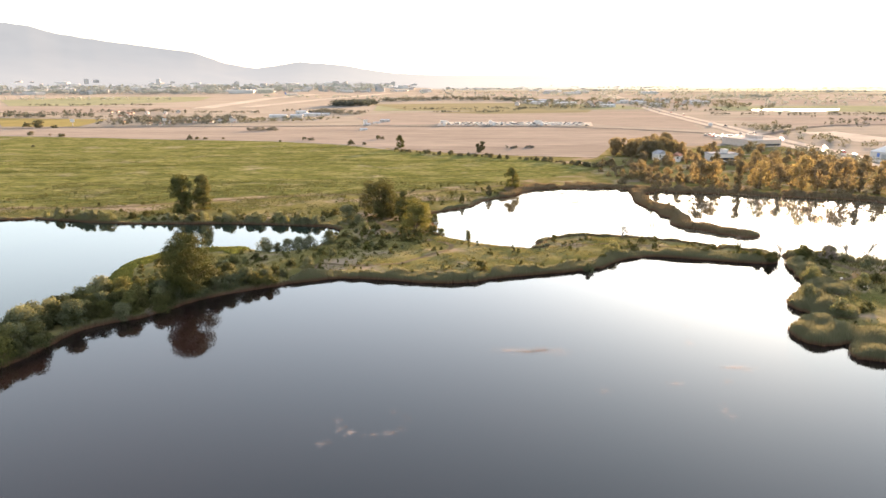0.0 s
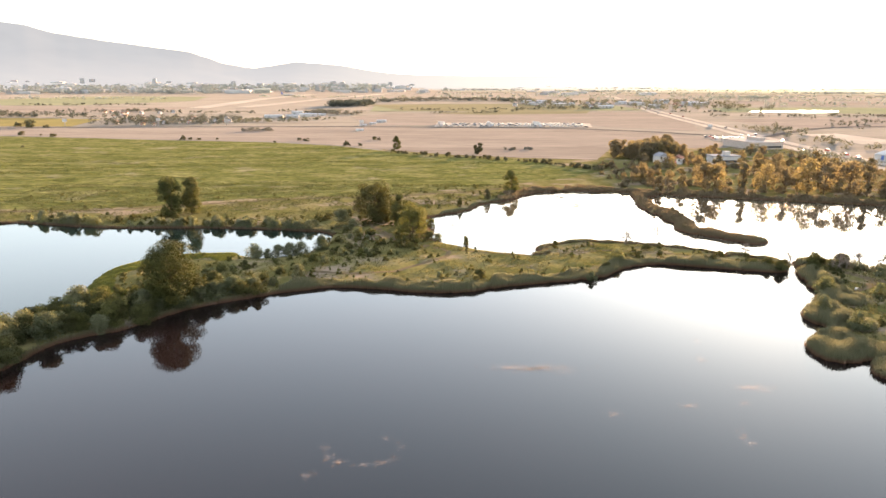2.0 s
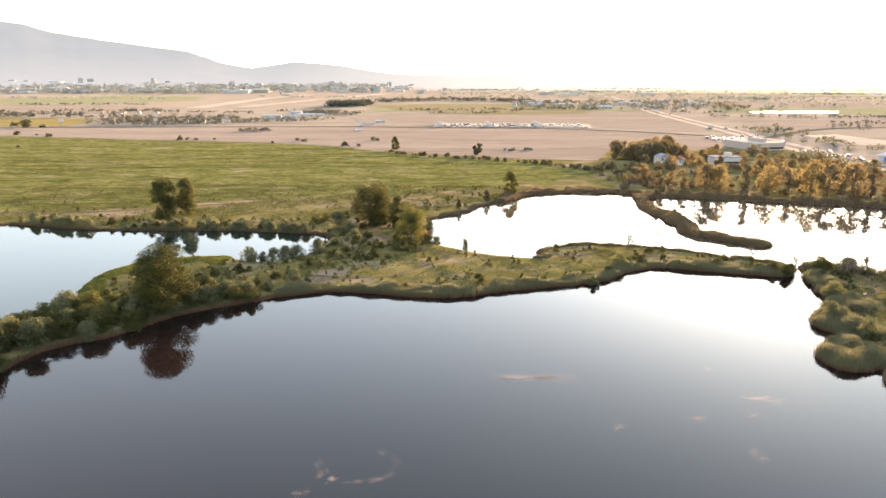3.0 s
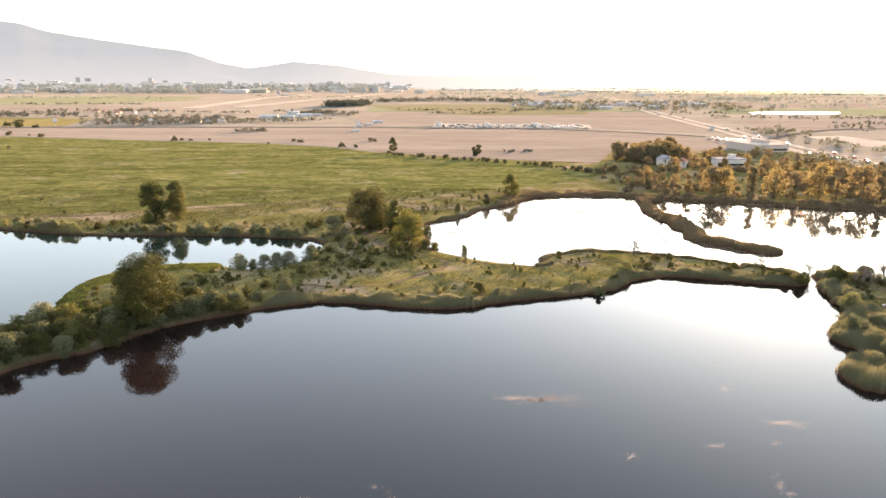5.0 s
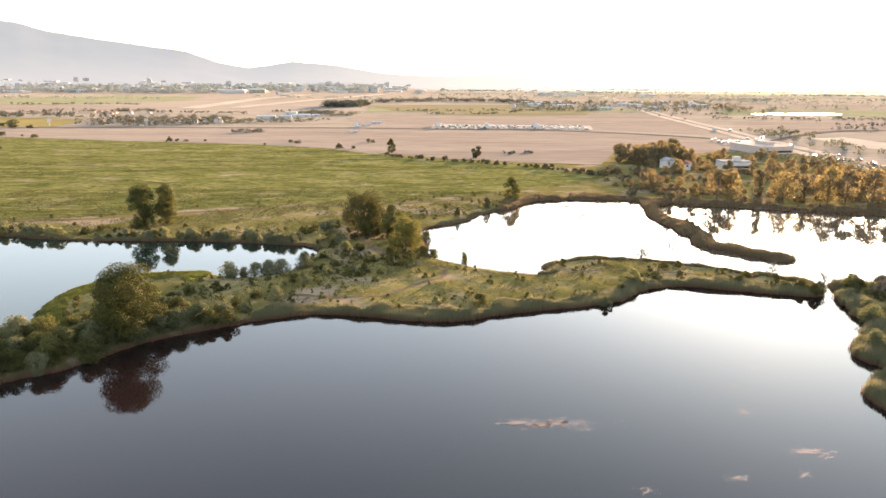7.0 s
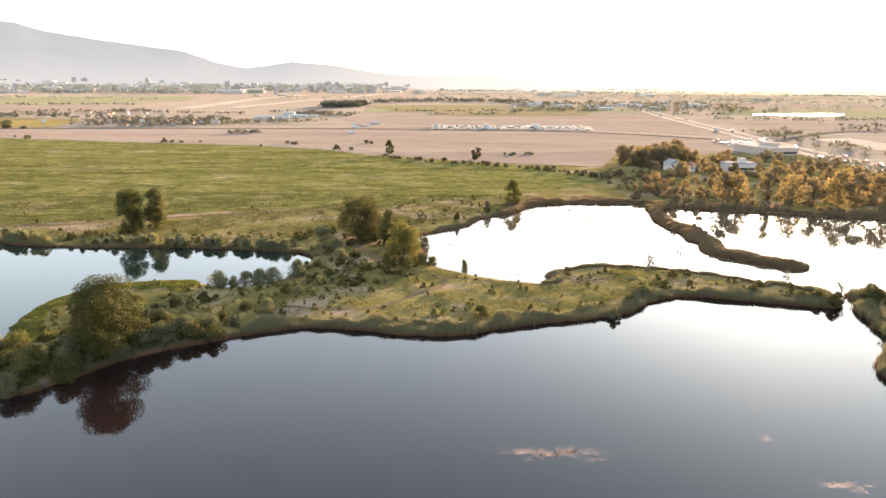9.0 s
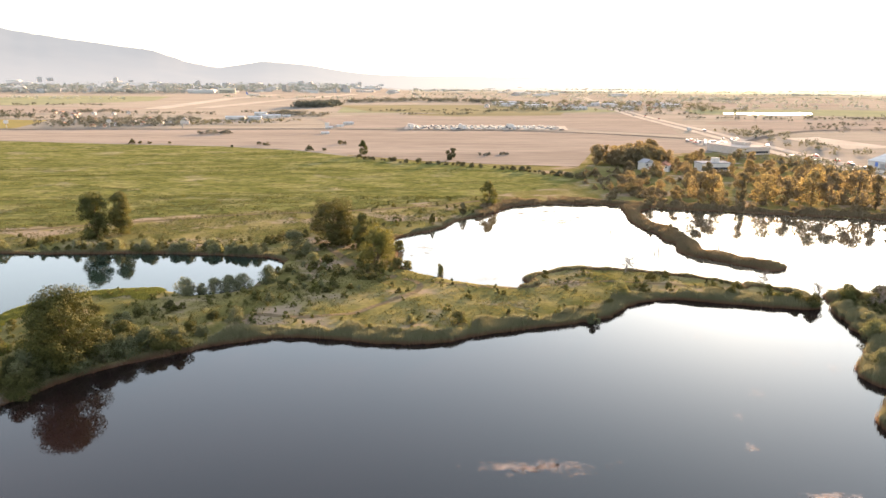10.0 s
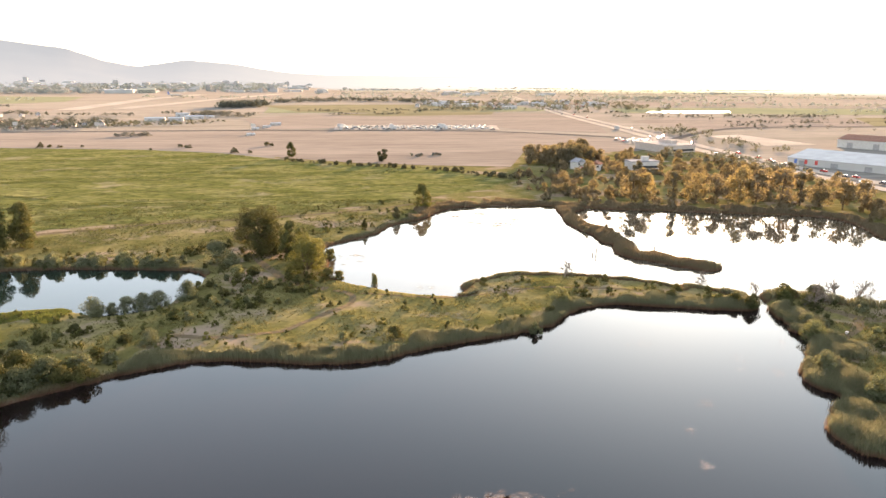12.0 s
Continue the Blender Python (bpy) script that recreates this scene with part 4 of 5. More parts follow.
def bare_tree(seed, h, spreading):
    """A leafless tree as one mesh of forking branches."""
    r = np.random.default_rng(seed)
    pieces = []

    def grow(p, d, length, rad, level):
        q = p + d * length * 0.5 + Vector(r.normal(size=3)) * length * 0.05
        e = q + (d + Vector(r.normal(size=3)) * 0.12).normalized() * length * 0.5
        pieces.append(tube([p, q, e], [rad, rad * 0.85, rad * 0.65], 4))
        if level:
            for _ in range(3 if level > 1 else 4):
                nd = (d + Vector(r.normal(size=3)) * spreading + Vector((0, 0, 0.12))).normalized()
                grow(e if r.random() < 0.35 else q, nd, length * (0.70 + 0.25 * r.random()), max(0.016, rad * 0.56), level - 1)

    grow(Vector((0, 0, -0.2)), Vector((0, 0, 1)), h * 0.21, h * 0.022, 5)
    v, f = joined(pieces)
    return mesh_of("dead_tree", v, f, DEAD_BARK)


BARE = [bare_tree(90, 6.6, 0.7), bare_tree(91, 6.2, 0.66), bare_tree(92, 6.0, 0.3)]
for k, (x, y, s) in enumerate([(56, 212.8, 1.3), (97.2, 194.2, 1.2), (90, 205.6, 1.25), (115.9, 184.3, 1.9), (104.1, 182.9, 1.6), (112.9, 187.6, 1.45)]):
    z = ground_at(x, y)
    ob = new("dead_tree", BARE[2] if k == 5 else BARE[k % 2])
    ob.matrix_basis = Matrix.LocRotScale((x, y, z), Euler((0, 0, k * 1.3)), (s, s, s))
    tagged(ob, "bare dead tree with thin grey branches", "tree", "dead trees")
fallen = new("dead_tree", BARE[1])
fallen.matrix_basis = Matrix.LocRotScale((-62.5, 142.2, 0.2), Euler((radians(68), 0, radians(-40))), (0.6, 0.6, 0.6))
tagged(fallen, "fallen bleached branch leaning over the lake", "branch")

for x, y, s, text in [(89.5, 183.8, 1.15, "round olive bush at the tip of the neck"), (99.9, 187.1, 1.25, "leafy bush beside the narrow channel"),
                      (103.2, 183.6, 1.2, "dark leafy bush under a dead tree"), (102.1, 162.1, 1.0, "dark bush behind the reedy bank")]:
    plant("bush", K_BUSH[int(x) % 4], x, y, s, text, "bush")
for x, y, s in [(91.5, 165.0, 1.05), (82.6, 150.2, 0.95), (84.0, 139.4, 1.0)]:
    plant("willow_bush", K_WILLOW[int(x) % 3], x, y, s, "pale round willow among dense reeds", "bush", "willows on the reedy bank")

sheet("water", closed_curve([(99.6, 158.9), (100.6, 159.8), (102.2, 160.0), (103.0, 159.3), (102.0, 158.5), (100.5, 158.3)], 4, 0.08, 8), ground_at(101.2, 159.2) + 0.12, POND_SILT,
      "shallow puddle on the trodden bank", "puddle")

# ---- reeds and grass ----
def blades(points, low, high, width, r, tilt=0.16, each=5, patch=0.35):
    """Tapering blades round each point: faces x 4 x 3."""
    p = np.repeat(np.array(points, float), each, 0)
    n = len(p)
    p = p + r.normal(0, patch, p.shape)
    z = np.maximum(height(p[:, 0], p[:, 1]), -0.3) - 0.05
    h = r.uniform(low, high, n) * (0.9 + sum(0.08 * np.sin(p[:, 0] * math.cos(k * 2.1) * (0.3 + 0.23 * k) + p[:, 1] * math.sin(k * 2.1) * (0.3 + 0.23 * k) + k) for k in range(5)))
    a = r.random(n) * np.pi
    w = width * (0.6 + 0.8 * r.random(n))
    side = np.stack([np.cos(a) * w, np.sin(a) * w, np.zeros(n)], 1) / 2
    foot = np.stack([p[:, 0], p[:, 1], z], 1)
    top = foot + np.stack([r.normal(0, tilt, n) * h, r.normal(0, tilt, n) * h, h], 1)
    return np.stack([foot - side, foot + side, top + side * 0.35, top - side * 0.35], 1)


def bed(label, n, x0, x1, y0, y1, low, high, deep, seed, test=None, width=0.13, each=5, mat=REED, name="reed_bed", category="reeds"):
    """Reeds between the waterline and deep metres inland."""
    r = np.random.default_rng(seed)
    xs, ys = r.uniform(x0, x1, n * 40), r.uniform(y0, y1, n * 40)
    d = shore(xs, ys)
    edge = deep * (0.75 + 0.35 * np.sin(xs * 0.23 + ys * 0.31) + 0.15 * np.sin(xs * 0.9))
    ok = (d > 0.0) & (d < edge)
    if test is not None:
        ok &= test(xs, ys)
    pts = np.stack([xs[ok][:n], ys[ok][:n]], 1)
    tagged(new(name, mesh_of_cells(name, blades(pts, low, high, width, r, 0.09, each), mat)), label, category, kind="stuff")


def by_lake(x, y):
    return signed(RING_LAKE, x, y) < 12


bed("tall green reeds along the lake shore", 12000, -38, 93, 160, 196, 0.95, 1.45, 5.5, 1, by_lake, 0.095, 7)
bed("low reeds under bushes on the lake shore", 1800, -82, -36, 110, 166, 0.4, 0.95, 1.3, 2, by_lake, 0.09, 7)
bed("dense reeds covering rounded banks", 14000, 64, 98, 108, 184, 1.1, 1.8, 9.0, 3, by_lake, 0.10, 6)
bed("reeds on the back shore of the grassy neck", 4800, 27, 100, 188, 221, 0.5, 0.95, 1.8, 4, lambda x, y: signed(RING_EAST, x, y) < 8)
bed("brown-green reeds on a narrow spit", 6500, 75, 102, 208, 305, 0.9, 1.5, 9.0, 5, lambda x, y: signed(RING_SPIT, x, y) < 0.6, 0.12, 6, REED_FLARE)
bed("brownish reeds on the far pond shore", 6500, 24, 186, 235, 328, 0.9, 1.5, 9.0, 6, lambda x, y: (y > 284 - 0.1 * x) | (x > 168), 0.24, 5, REED_FLARE)
bed("short reeds on the pond bank", 2600, -8, 40, 218, 312, 0.5, 0.9, 2.6, 7, lambda x, y: signed(RING_EAST, x, y) < 6)
bed("reeds along the pond bank", 3200, -160, -34, 226, 250, 0.4, 0.95, 1.8, 8)
bed("bright green grass on the low point", 5200, -90, -40, 160, 206, 0.2, 0.5, 8.0, 9, lambda x, y: (signed(RING_WEST, x, y) < 9) & (x < -58), 0.16, 7, GRASS_GREEN)
bed("reeds on the bright pond's wooded shore", 2500, 98, 190, 165, 240, 1.3, 2.2, 3.5, 10, lambda x, y: signed(RING_EAST, x, y) < 5)


def tufts(n, x0, x1, y0, y1, low, high, seed, test=None, mat=GRASS):
    r = np.random.default_rng(seed)
    xs, ys = r.uniform(x0, x1, n * 3), r.uniform(y0, y1, n * 3)
    ok = shore(xs, ys) > 1.0
    if test is not None:
        ok &= test(xs, ys)
    ok &= (np.sin(xs * 0.31 + 1) * np.cos(ys * 0.27) + 0.6 * np.sin(xs * 0.11 - ys * 0.17) + r.normal(0, 0.5, xs.shape)) > -0.2
    pts = np.stack([xs[ok][:n], ys[ok][:n]], 1)
    tagged(new("grass", mesh_of_cells("grass", blades(pts, low, high, 0.24, r, 0.35, 3, 0.25), mat)), "rough dry and green grass tufts", "grass", kind="stuff")


tufts(11000, -90, 95, 150, 232, 0.12, 0.38, 41)
tufts(7000, 75, 160, 105, 192, 0.25, 0.6, 42)
tufts(12000, -260, 40, 262, 430, 0.12, 0.3, 44, lambda x, y: y > 264, GRASS_GREEN)
tufts(14000, -180, 45, 236, 330, 0.2, 0.5, 43)


def ridges(n, seed):
    """Winding rows of taller grass along old furrows of the meadow."""
    q = np.random.default_rng(seed)
    rows = []
    for _ in range(n):
        x, y = q.uniform(-330, 40), 268 + 250 * q.random() ** 1.5
        a0, bend, length = q.normal(0.06, 0.12), q.normal(0, 0.004), q.uniform(25, 130)
        t = np.arange(0, length, 0.7)
        rows.append(np.stack([x + t * math.cos(a0), y + t * (math.sin(a0) + bend * t * 0.5) + 1.2 * np.sin(t * 0.13 + x)], 1))
    p = np.concatenate(rows)
    p = p[(signed(np.array(GREEN_EDGE, float), p[:, 0], p[:, 1]) < -2) & (q.random(len(p)) < 0.85)]
    tagged(new("grass", mesh_of_cells("grass", blades(p, 0.3, 0.7, 0.34, q, 0.3, 3, 0.5), GRASS_DARK)), "winding rows of taller meadow grass", "grass", kind="stuff")


ridges(100, 71)


def mat_patch(name, x, y, w, d, n, mat, label, category, seed, z=0.006):
    """A broken floating mat of many small ragged pieces lying on the water."""
    r = np.random.default_rng(seed)
    bm = bmesh.new()
    for _ in range(int(n * 1.9)):
        u, v = r.normal(0, 0.33, 2)
        cx, cy, q = x + u * w, y + v * d + 0.15 * d * math.sin(u * 5), 0.12 + 0.034 * (w + d) * r.random() ** 2
        k = int(r.integers(6, 10))
        vs = [bm.verts.new((cx + math.cos(2 * math.pi * i / k) * q * (0.6 + 0.7 * r.random()) * 1.5, cy + math.sin(2 * math.pi * i / k) * q * (0.6 + 0.7 * r.random()),
                            z + 0.0004 * _)) for i in range(k)]
        bm.faces.new(vs)
    tagged(new(name, bm_mesh(name, bm, mat)), label, category, kind="stuff")


RING_SCUM = [(-15.6, 94.6, 1.2, 1.6, 8), (-15.0, 92.2, 1.2, 1.6, 12), (-13.4, 90.8, 2.0, 1.2, 14), (-10.2, 90.2, 2.4, 0.8, 8), (-8.0, 90.8, 2.4, 1.0, 13), (-6.2, 92.2, 1.4, 1.6, 10),
             (-5.8, 95.0, 0.9, 2.0, 6), (-7.0, 97.4, 2.0, 1.0, 5)]
LONE_SCUM = [(-16.9, 88.0, 1.5, 1.2, 14), (51.7, 113.8, 4.6, 1.1, 40), (53.2, 112.9, 1.6, 1.2, 12), (48.1, 108.0, 1.3, 1.2, 9), (43.5, 97.2, 1.3, 3.4, 14), (38.8, 107.3, 3.0, 0.9, 16), (26.5, 104.4, 2.0, 1.2, 9),
             (17.0, 121.6, 9.0, 1.8, 120), (12.0, 121.9, 4.0, 1.2, 26), (21.4, 119.9, 3.0, 0.9, 18), (47.1, 125.2, 1.4, 2.6, 12), (56.6, 142.2, 2.2, 1.4, 12), (49.9, 134.7, 1.4, 1.2, 8),
             (71.5, 158.6, 2.4, 2.6, 8), (69.3, 153.8, 1.2, 1.4, 4), (75.6, 152.0, 3.0, 3.0, 12), (56.2, 167.7, 4.5, 3.0, 8), (84.6, 164.8, 4.0, 3.0, 9)]
for k, (x, y, w, d, n) in enumerate(RING_SCUM + LONE_SCUM):
    mat_patch("floating_scum", x, y, w, d, n, FAINT_SCUM if n > 100 or x < 25 else SCUM, "thin pinkish scum patch on dark water", "scum", 60 + k)
for k, (x, y, w, d, n) in enumerate([(48, 298, 22, 10, 60), (58, 282, 22, 12, 60), (38, 288, 10, 6, 24), (22, 209, 9, 3, 16), (4, 244, 8, 12, 26), (30, 262, 12, 6, 14)]):
    mat_patch("floating_algae", x, y, w, d, n, ALGAE, "pale floating algae patches on the bright pond", "algae", 80 + k, 0.004)
POST = mesh_of("post", *tube([(0, 0, -1), (0.03, 0, 0.4), (0.05, 0.02, 1.3)], [0.09, 0.09, 0.07], 7), DEAD_WOOD)
for x, y, s in [(72.7, 235.2, 1.2), (71.3, 234.2, 0.6), (94.1, 242.8, 0.9), (66, 262, 0.5)]:
    ob = new("post", POST)
    ob.matrix_basis = Matrix.LocRotScale((x, y, 0), None, (2.0, 2.0, s * 1.3))
    tagged(ob, "weathered wooden post standing in water", "post", "posts in the pond")

# ---- buildings and vehicles ----
def gable_house(w, d, h, wall_mat, roof_mat):
    """Parts of a small house with a pitched roof: name, mesh."""
    rise, o = w * 0.28, 0.4
    v = [(-w / 2 - o, -d / 2 - o, h - 0.1), (w / 2 + o, -d / 2 - o, h - 0.1), (w / 2 + o, d / 2 + o, h - 0.1), (-w / 2 - o, d / 2 + o, h - 0.1), (0, -d / 2 - o, h + rise), (0, d / 2 + o, h + rise)]
    roof = mesh_of("roof", v, [(0, 4, 5, 3), (1, 2, 5, 4), (0, 1, 4), (2, 3, 5), (3, 2, 1, 0)], roof_mat)
    out = [("wall", box_mesh("wall", w, d, h, wall_mat)), ("roof", roof), ("door", box_mesh("door", 1.0, 0.08, 2.1, RED_PAINT, 0.0, -d / 2 - 0.03))]
    for x in (-w * 0.3, w * 0.3):
        out.append(("window", box_mesh("window", 1.3, 0.08, 1.3, DARK_GLASS, x, -d / 2 - 0.03, h - 2.0)))
    out.append(("chimney", box_mesh("chimney", 0.6, 0.6, 1.6, ROOF_TILE, w * 0.2, d * 0.2, h + rise * 0.4)))
    return out


def flat_block(w, d, h, wall_mat, roof_mat, rows=0, band=2.9):
    """Parts of a flat-roofed block with window bands on all storeys."""
    out = [("wall", box_mesh("wall", w, d, h, wall_mat)), ("roof", box_mesh("roof", w + 0.5, d + 0.5, 0.5, roof_mat, 0, 0, h)), ("roof_hut", box_mesh("roof_hut", w * 0.2, d * 0.4, 2.2, wall_mat, w * 0.1, 0, h + 0.5))]
    for k in range(rows):
        out.append(("window", box_mesh("window", w * 0.9, 0.1, 1.3, DARK_GLASS, 0, -d / 2 - 0.04, 1.0 + k * band)))
    return out


def shed(w, d, h, wall_mat, roof_mat, doors=2):
    """A long low shed with a shallow pitched roof and sliding doors."""
    rise = d * 0.08
    v = [(-w / 2 - 0.4, -d / 2 - 0.4, h), (w / 2 + 0.4, -d / 2 - 0.4, h), (w / 2 + 0.4, d / 2 + 0.4, h), (-w / 2 - 0.4, d / 2 + 0.4, h), (-w / 2 - 0.4, 0, h + rise), (w / 2 + 0.4, 0, h + rise)]
    out = [("wall", box_mesh("wall", w, d, h, wall_mat)), ("roof", mesh_of("roof", v, [(0, 1, 5, 4), (2, 3, 4, 5), (0, 4, 3), (1, 2, 5), (3, 2, 1, 0)], roof_mat))]
    for k in range(doors):
        out.append(("door", box_mesh("door", min(4.0, w * 0.2), 0.1, min(4, h * 0.7), GREY_WALL, w * ((k + 0.5) / doors - 0.5), -d / 2 - 0.04)))
    return out


def building(name, parts, x, y, turn, label, category, group="", z=0.5, size=1.0):
    root = new(name)
    root.matrix_basis = Matrix.LocRotScale((x, y, z), Euler((0, 0, radians(turn))), (size, size, size))
    for pname, me in parts:
        part(pname, me, root)
    return tagged(root, label, category, group)


HOUSES = [gable_house(8, 10, 4.5, WHITE_WALL, ROOF_TILE), gable_house(7, 9, 3.4, CREAM_WALL, ROOF_TILE), gable_house(9, 8, 5.5, WHITE_WALL, ROOF_GREY)]
BLOCKS = [flat_block(40, 14, 18, CITY_WALL, ROOF_GREY), flat_block(60, 14, 13, CITY_PALE, ROOF_METAL), flat_block(22, 18, 28, CITY_WALL, ROOF_GREY), flat_block(70, 40, 8, CITY_PALE, ROOF_METAL),
          flat_block(30, 16, 10, CITY_WALL, ROOF_TILE)]
SHEDS = [shed(34, 14, 5, WHITE_WALL, ROOF_METAL), shed(24, 12, 6, CITY_PALE, ROOF_METAL), shed(16, 9, 4, WHITE_WALL, ROOF_METAL, 1)]

r = np.random.default_rng(101)
building("house", HOUSES[2], 130, 418, 20, "white house half hidden in the wood", "house", "houses in the wood", size=0.75)
building("house", HOUSES[0], 138, 413, -30, "small white house with red roof", "house", "houses in the wood", size=0.75)
building("apartment_house", flat_block(16, 9, 4.4, WHITE_WALL, ROOF_GREY, 1), 165, 414, 4, "long low white house in the wood", "house")
building("office_building", flat_block(24, 34, 4.6, WARM_WALL, WARM_WALL, 1), 224, 510, 14, "low beige flat-roofed building beside the highway", "building")
hall = building("warehouse", shed(90, 48, 4.2, CITY_PALE, BLUE_SHEET, 5), 304, 399, -62, "large white warehouse with pale blue roof", "warehouse")
for k, (col, nm) in enumerate([(BLUE_PAINT, "blue sign panel"), (RED_PAINT, "red sign panel"), (RED_PAINT, "red sign panel")]):
    part("sign_panel", box_mesh("sign_panel", 1.6, 0.15, 2.4, col, -40 + k * 6, -24.12, 1.2), hall, nm)
building("warehouse", shed(70, 36, 6, WHITE_WALL, ROOF_TILE, 4), 398, 500, -59, "long warehouse with reddish roof", "warehouse")
for x, y, s, t in [(-200, 858, 0, 8), (-176, 850, 1, 8), (-165, 892, 0, 12), (-188, 940, 1, 5), (-150, 905, 2, 10)]:
    building("shed", SHEDS[s], x, y, t, "long pale farm shed with metal roof", "shed", "farm sheds", size=0.62)
for x, y, s in [(-78, 720, 2), (-70, 745, 2), (-64, 775, 1), (-74, 655, 2)]:
    building("shed", SHEDS[s], x, y, 20, "small pale roadside shed", "shed", "roadside sheds", size=0.42)
for k in range(20):
    building("house", HOUSES[k % 3], r.uniform(-350, -225), r.uniform(722, 840), r.uniform(-25, 25), "village house with pitched roof", "house", "village houses", size=0.5)
for k in range(10):
    building("house", HOUSES[k % 3], r.uniform(-470, -350), r.uniform(850, 980), r.uniform(-25, 25), "village house with pitched roof", "house", "village houses", size=0.5)
for k in range(44):
    building("house" if k % 3 else "shed", HOUSES[k % 3] if k % 3 else SHEDS[k % 2], r.uniform(110, 470), r.uniform(1120, 1420), r.uniform(-30, 30), "far town building in evening haze", "building", "far town", size=0.8)
building("airport_terminal", flat_block(46, 22, 13, CREAM_WALL, ROOF_METAL, 3), -510, 2050, 12, "cream flat-roofed terminal beside a runway", "terminal")
building("airport_hall", BLOCKS[3], -585, 2070, 10, "long low white airport hall", "building")
for k in range(270):
    az = -38 + 36 * r.random() ** 1.1
    d = 2150 + 1350 * r.random()
    b = BLOCKS[int(r.choice([0, 1, 1, 1, 3, 3, 4, 4, 4, 2]))]
    building("apartment_block", b, math.sin(radians(az)) * d, math.cos(radians(az)) * d, r.uniform(-40, 40), "pale distant city block in haze", "building", "distant city", max(0.4, hill_height(az, d) - 1.0),
             (0.28 + 0.42 * r.random()) * (1 + (d - 2150) / 6000))
for k in range(40):
    az = radians(-4 + 22 * r.random())
    d = 1900 + 1700 * r.random()
    building("far_building", BLOCKS[int(r.choice([3, 4]))], math.sin(az) * d, math.cos(az) * d, r.uniform(-40, 40), "pale distant low building", "building", "distant outskirts", size=0.35 + 0.3 * r.random())


PYLON = [("post", box_mesh("post", 0.5, 0.5, 4.5, GREY_WALL)), ("board", box_mesh("board", 4.0, 0.3, 3.0, CITY_PALE, 0, 0, 4.5, 0.05))]
for x, y in [(-285, 722), (-371, 706), (-214, 714), (-76, 690)]:
    building("road_sign", PYLON, x, y, 15, "white sign board on a post by the road", "sign", "road signs")


def vehicle_parts(length, wide, tall, paint, kind):
    """A car, van or lorry: body, cabin, windows and wheels."""
    out = [("body", box_mesh("body", length, wide, tall * 0.42, paint, 0, 0, 0.3, 0.08))]
    if kind == "car":
        bm = bmesh.new()
        bmesh.ops.create_cube(bm, size=1, matrix=Matrix.LocRotScale((-length * 0.05, 0, 0.3 + tall * 0.60), None, (length * 0.52, wide * 0.9, tall * 0.38)))
        for v in bm.verts:
            if v.co.z > 0.3 + tall * 0.6:
                v.co.x *= 0.72
        out.append(("cabin", bm_mesh("cabin", bm, DARK_GLASS)))
    else:
        out.append(("cargo_box", box_mesh("cargo_box", length * 0.72, wide, tall * 0.8, paint, -length * 0.12, 0, 0.3 + tall * 0.42)))
        out.append(("cab", box_mesh("cab", length * 0.22, wide * 0.95, tall * 0.55, CAR_PAINTS[0], length * 0.38, 0, 0.3 + tall * 0.42, 0.1)))
    for sx in (-0.32, 0.32):
        for sy in (-1, 1):
            bm = bmesh.new()
            bmesh.ops.create_cone(bm, cap_ends=True, segments=12, radius1=0.33, radius2=0.33, depth=0.22, matrix=Matrix.Translation((sx * length, sy * wide * 0.46, 0.33)) @ Matrix.Rotation(radians(90), 4, 'X'))
            out.append(("wheel", bm_mesh("wheel", bm, RUBBER)))
    return out


CARS = [vehicle_parts(4.4, 1.8, 1.45, p, "car") for p in CAR_PAINTS]
LORRIES = [vehicle_parts(8.0, 2.4, 2.3, CAR_PAINTS[0], "lorry"), vehicle_parts(6.5, 2.3, 2.0, CAR_PAINTS[1], "lorry")]
hw = np.array(HIGHWAY[2:], float)
for k in range(34):
    i = int(r.integers(0, len(hw) - 2))
    f = r.random()
    q = hw[i] + (hw[i + 1] - hw[i]) * f
    dvec = hw[i + 1] - hw[i]
    turn = math.degrees(math.atan2(dvec[1], dvec[0]))
    sidex = (-9.0, -5.2, 5.2, 9.0)[k % 4]
    lorry = k % 12 == 0
    building("lorry" if lorry else "car", LORRIES[k % 2] if lorry else CARS[k % 4], q[0] + sidex, q[1], turn, "white box lorry on the highway" if lorry else "car on the highway in low sun", "lorry" if lorry else "car", "highway traffic", 0.83)
for k in range(90):
    lorry = k % 10 == 0
    building("lorry" if lorry else "car", LORRIES[k % 2] if lorry else CARS[int(r.integers(3))], 2 + (k % 30) * 4.9 + r.normal() * 0.8, 712 + (k // 30) * 17 + r.normal() * 2.5, r.choice([0, 90]) + r.normal() * 5,
             "parked lorry in a roadside yard" if lorry else "parked car in a roadside yard", "lorry" if lorry else "car", "vehicle yard", 0.81)
for k in range(16):
    building("car", CARS[int(r.integers(4))], 221 + (k % 6) * 4.3 + r.normal() * 0.8, 568 + (k // 6) * 11 + r.normal() * 2.0, r.choice([78, 258]) + r.normal() * 4, "car in a bright car park", "car", "car park", 0.81)
building("crate", [("body", box_mesh("body", 0.7, 0.5, 0.4, WHITE_WALL, 0, 0, 0, 0.04)), ("lid", box_mesh("lid", 0.75, 0.55, 0.06, WHITE_WALL, 0, 0, 0.4, 0.02))], 99.2, 166.2, 30,
         "small white crate lying on the bank", "crate", z=ground_at(99.2, 166.2) - 0.02)


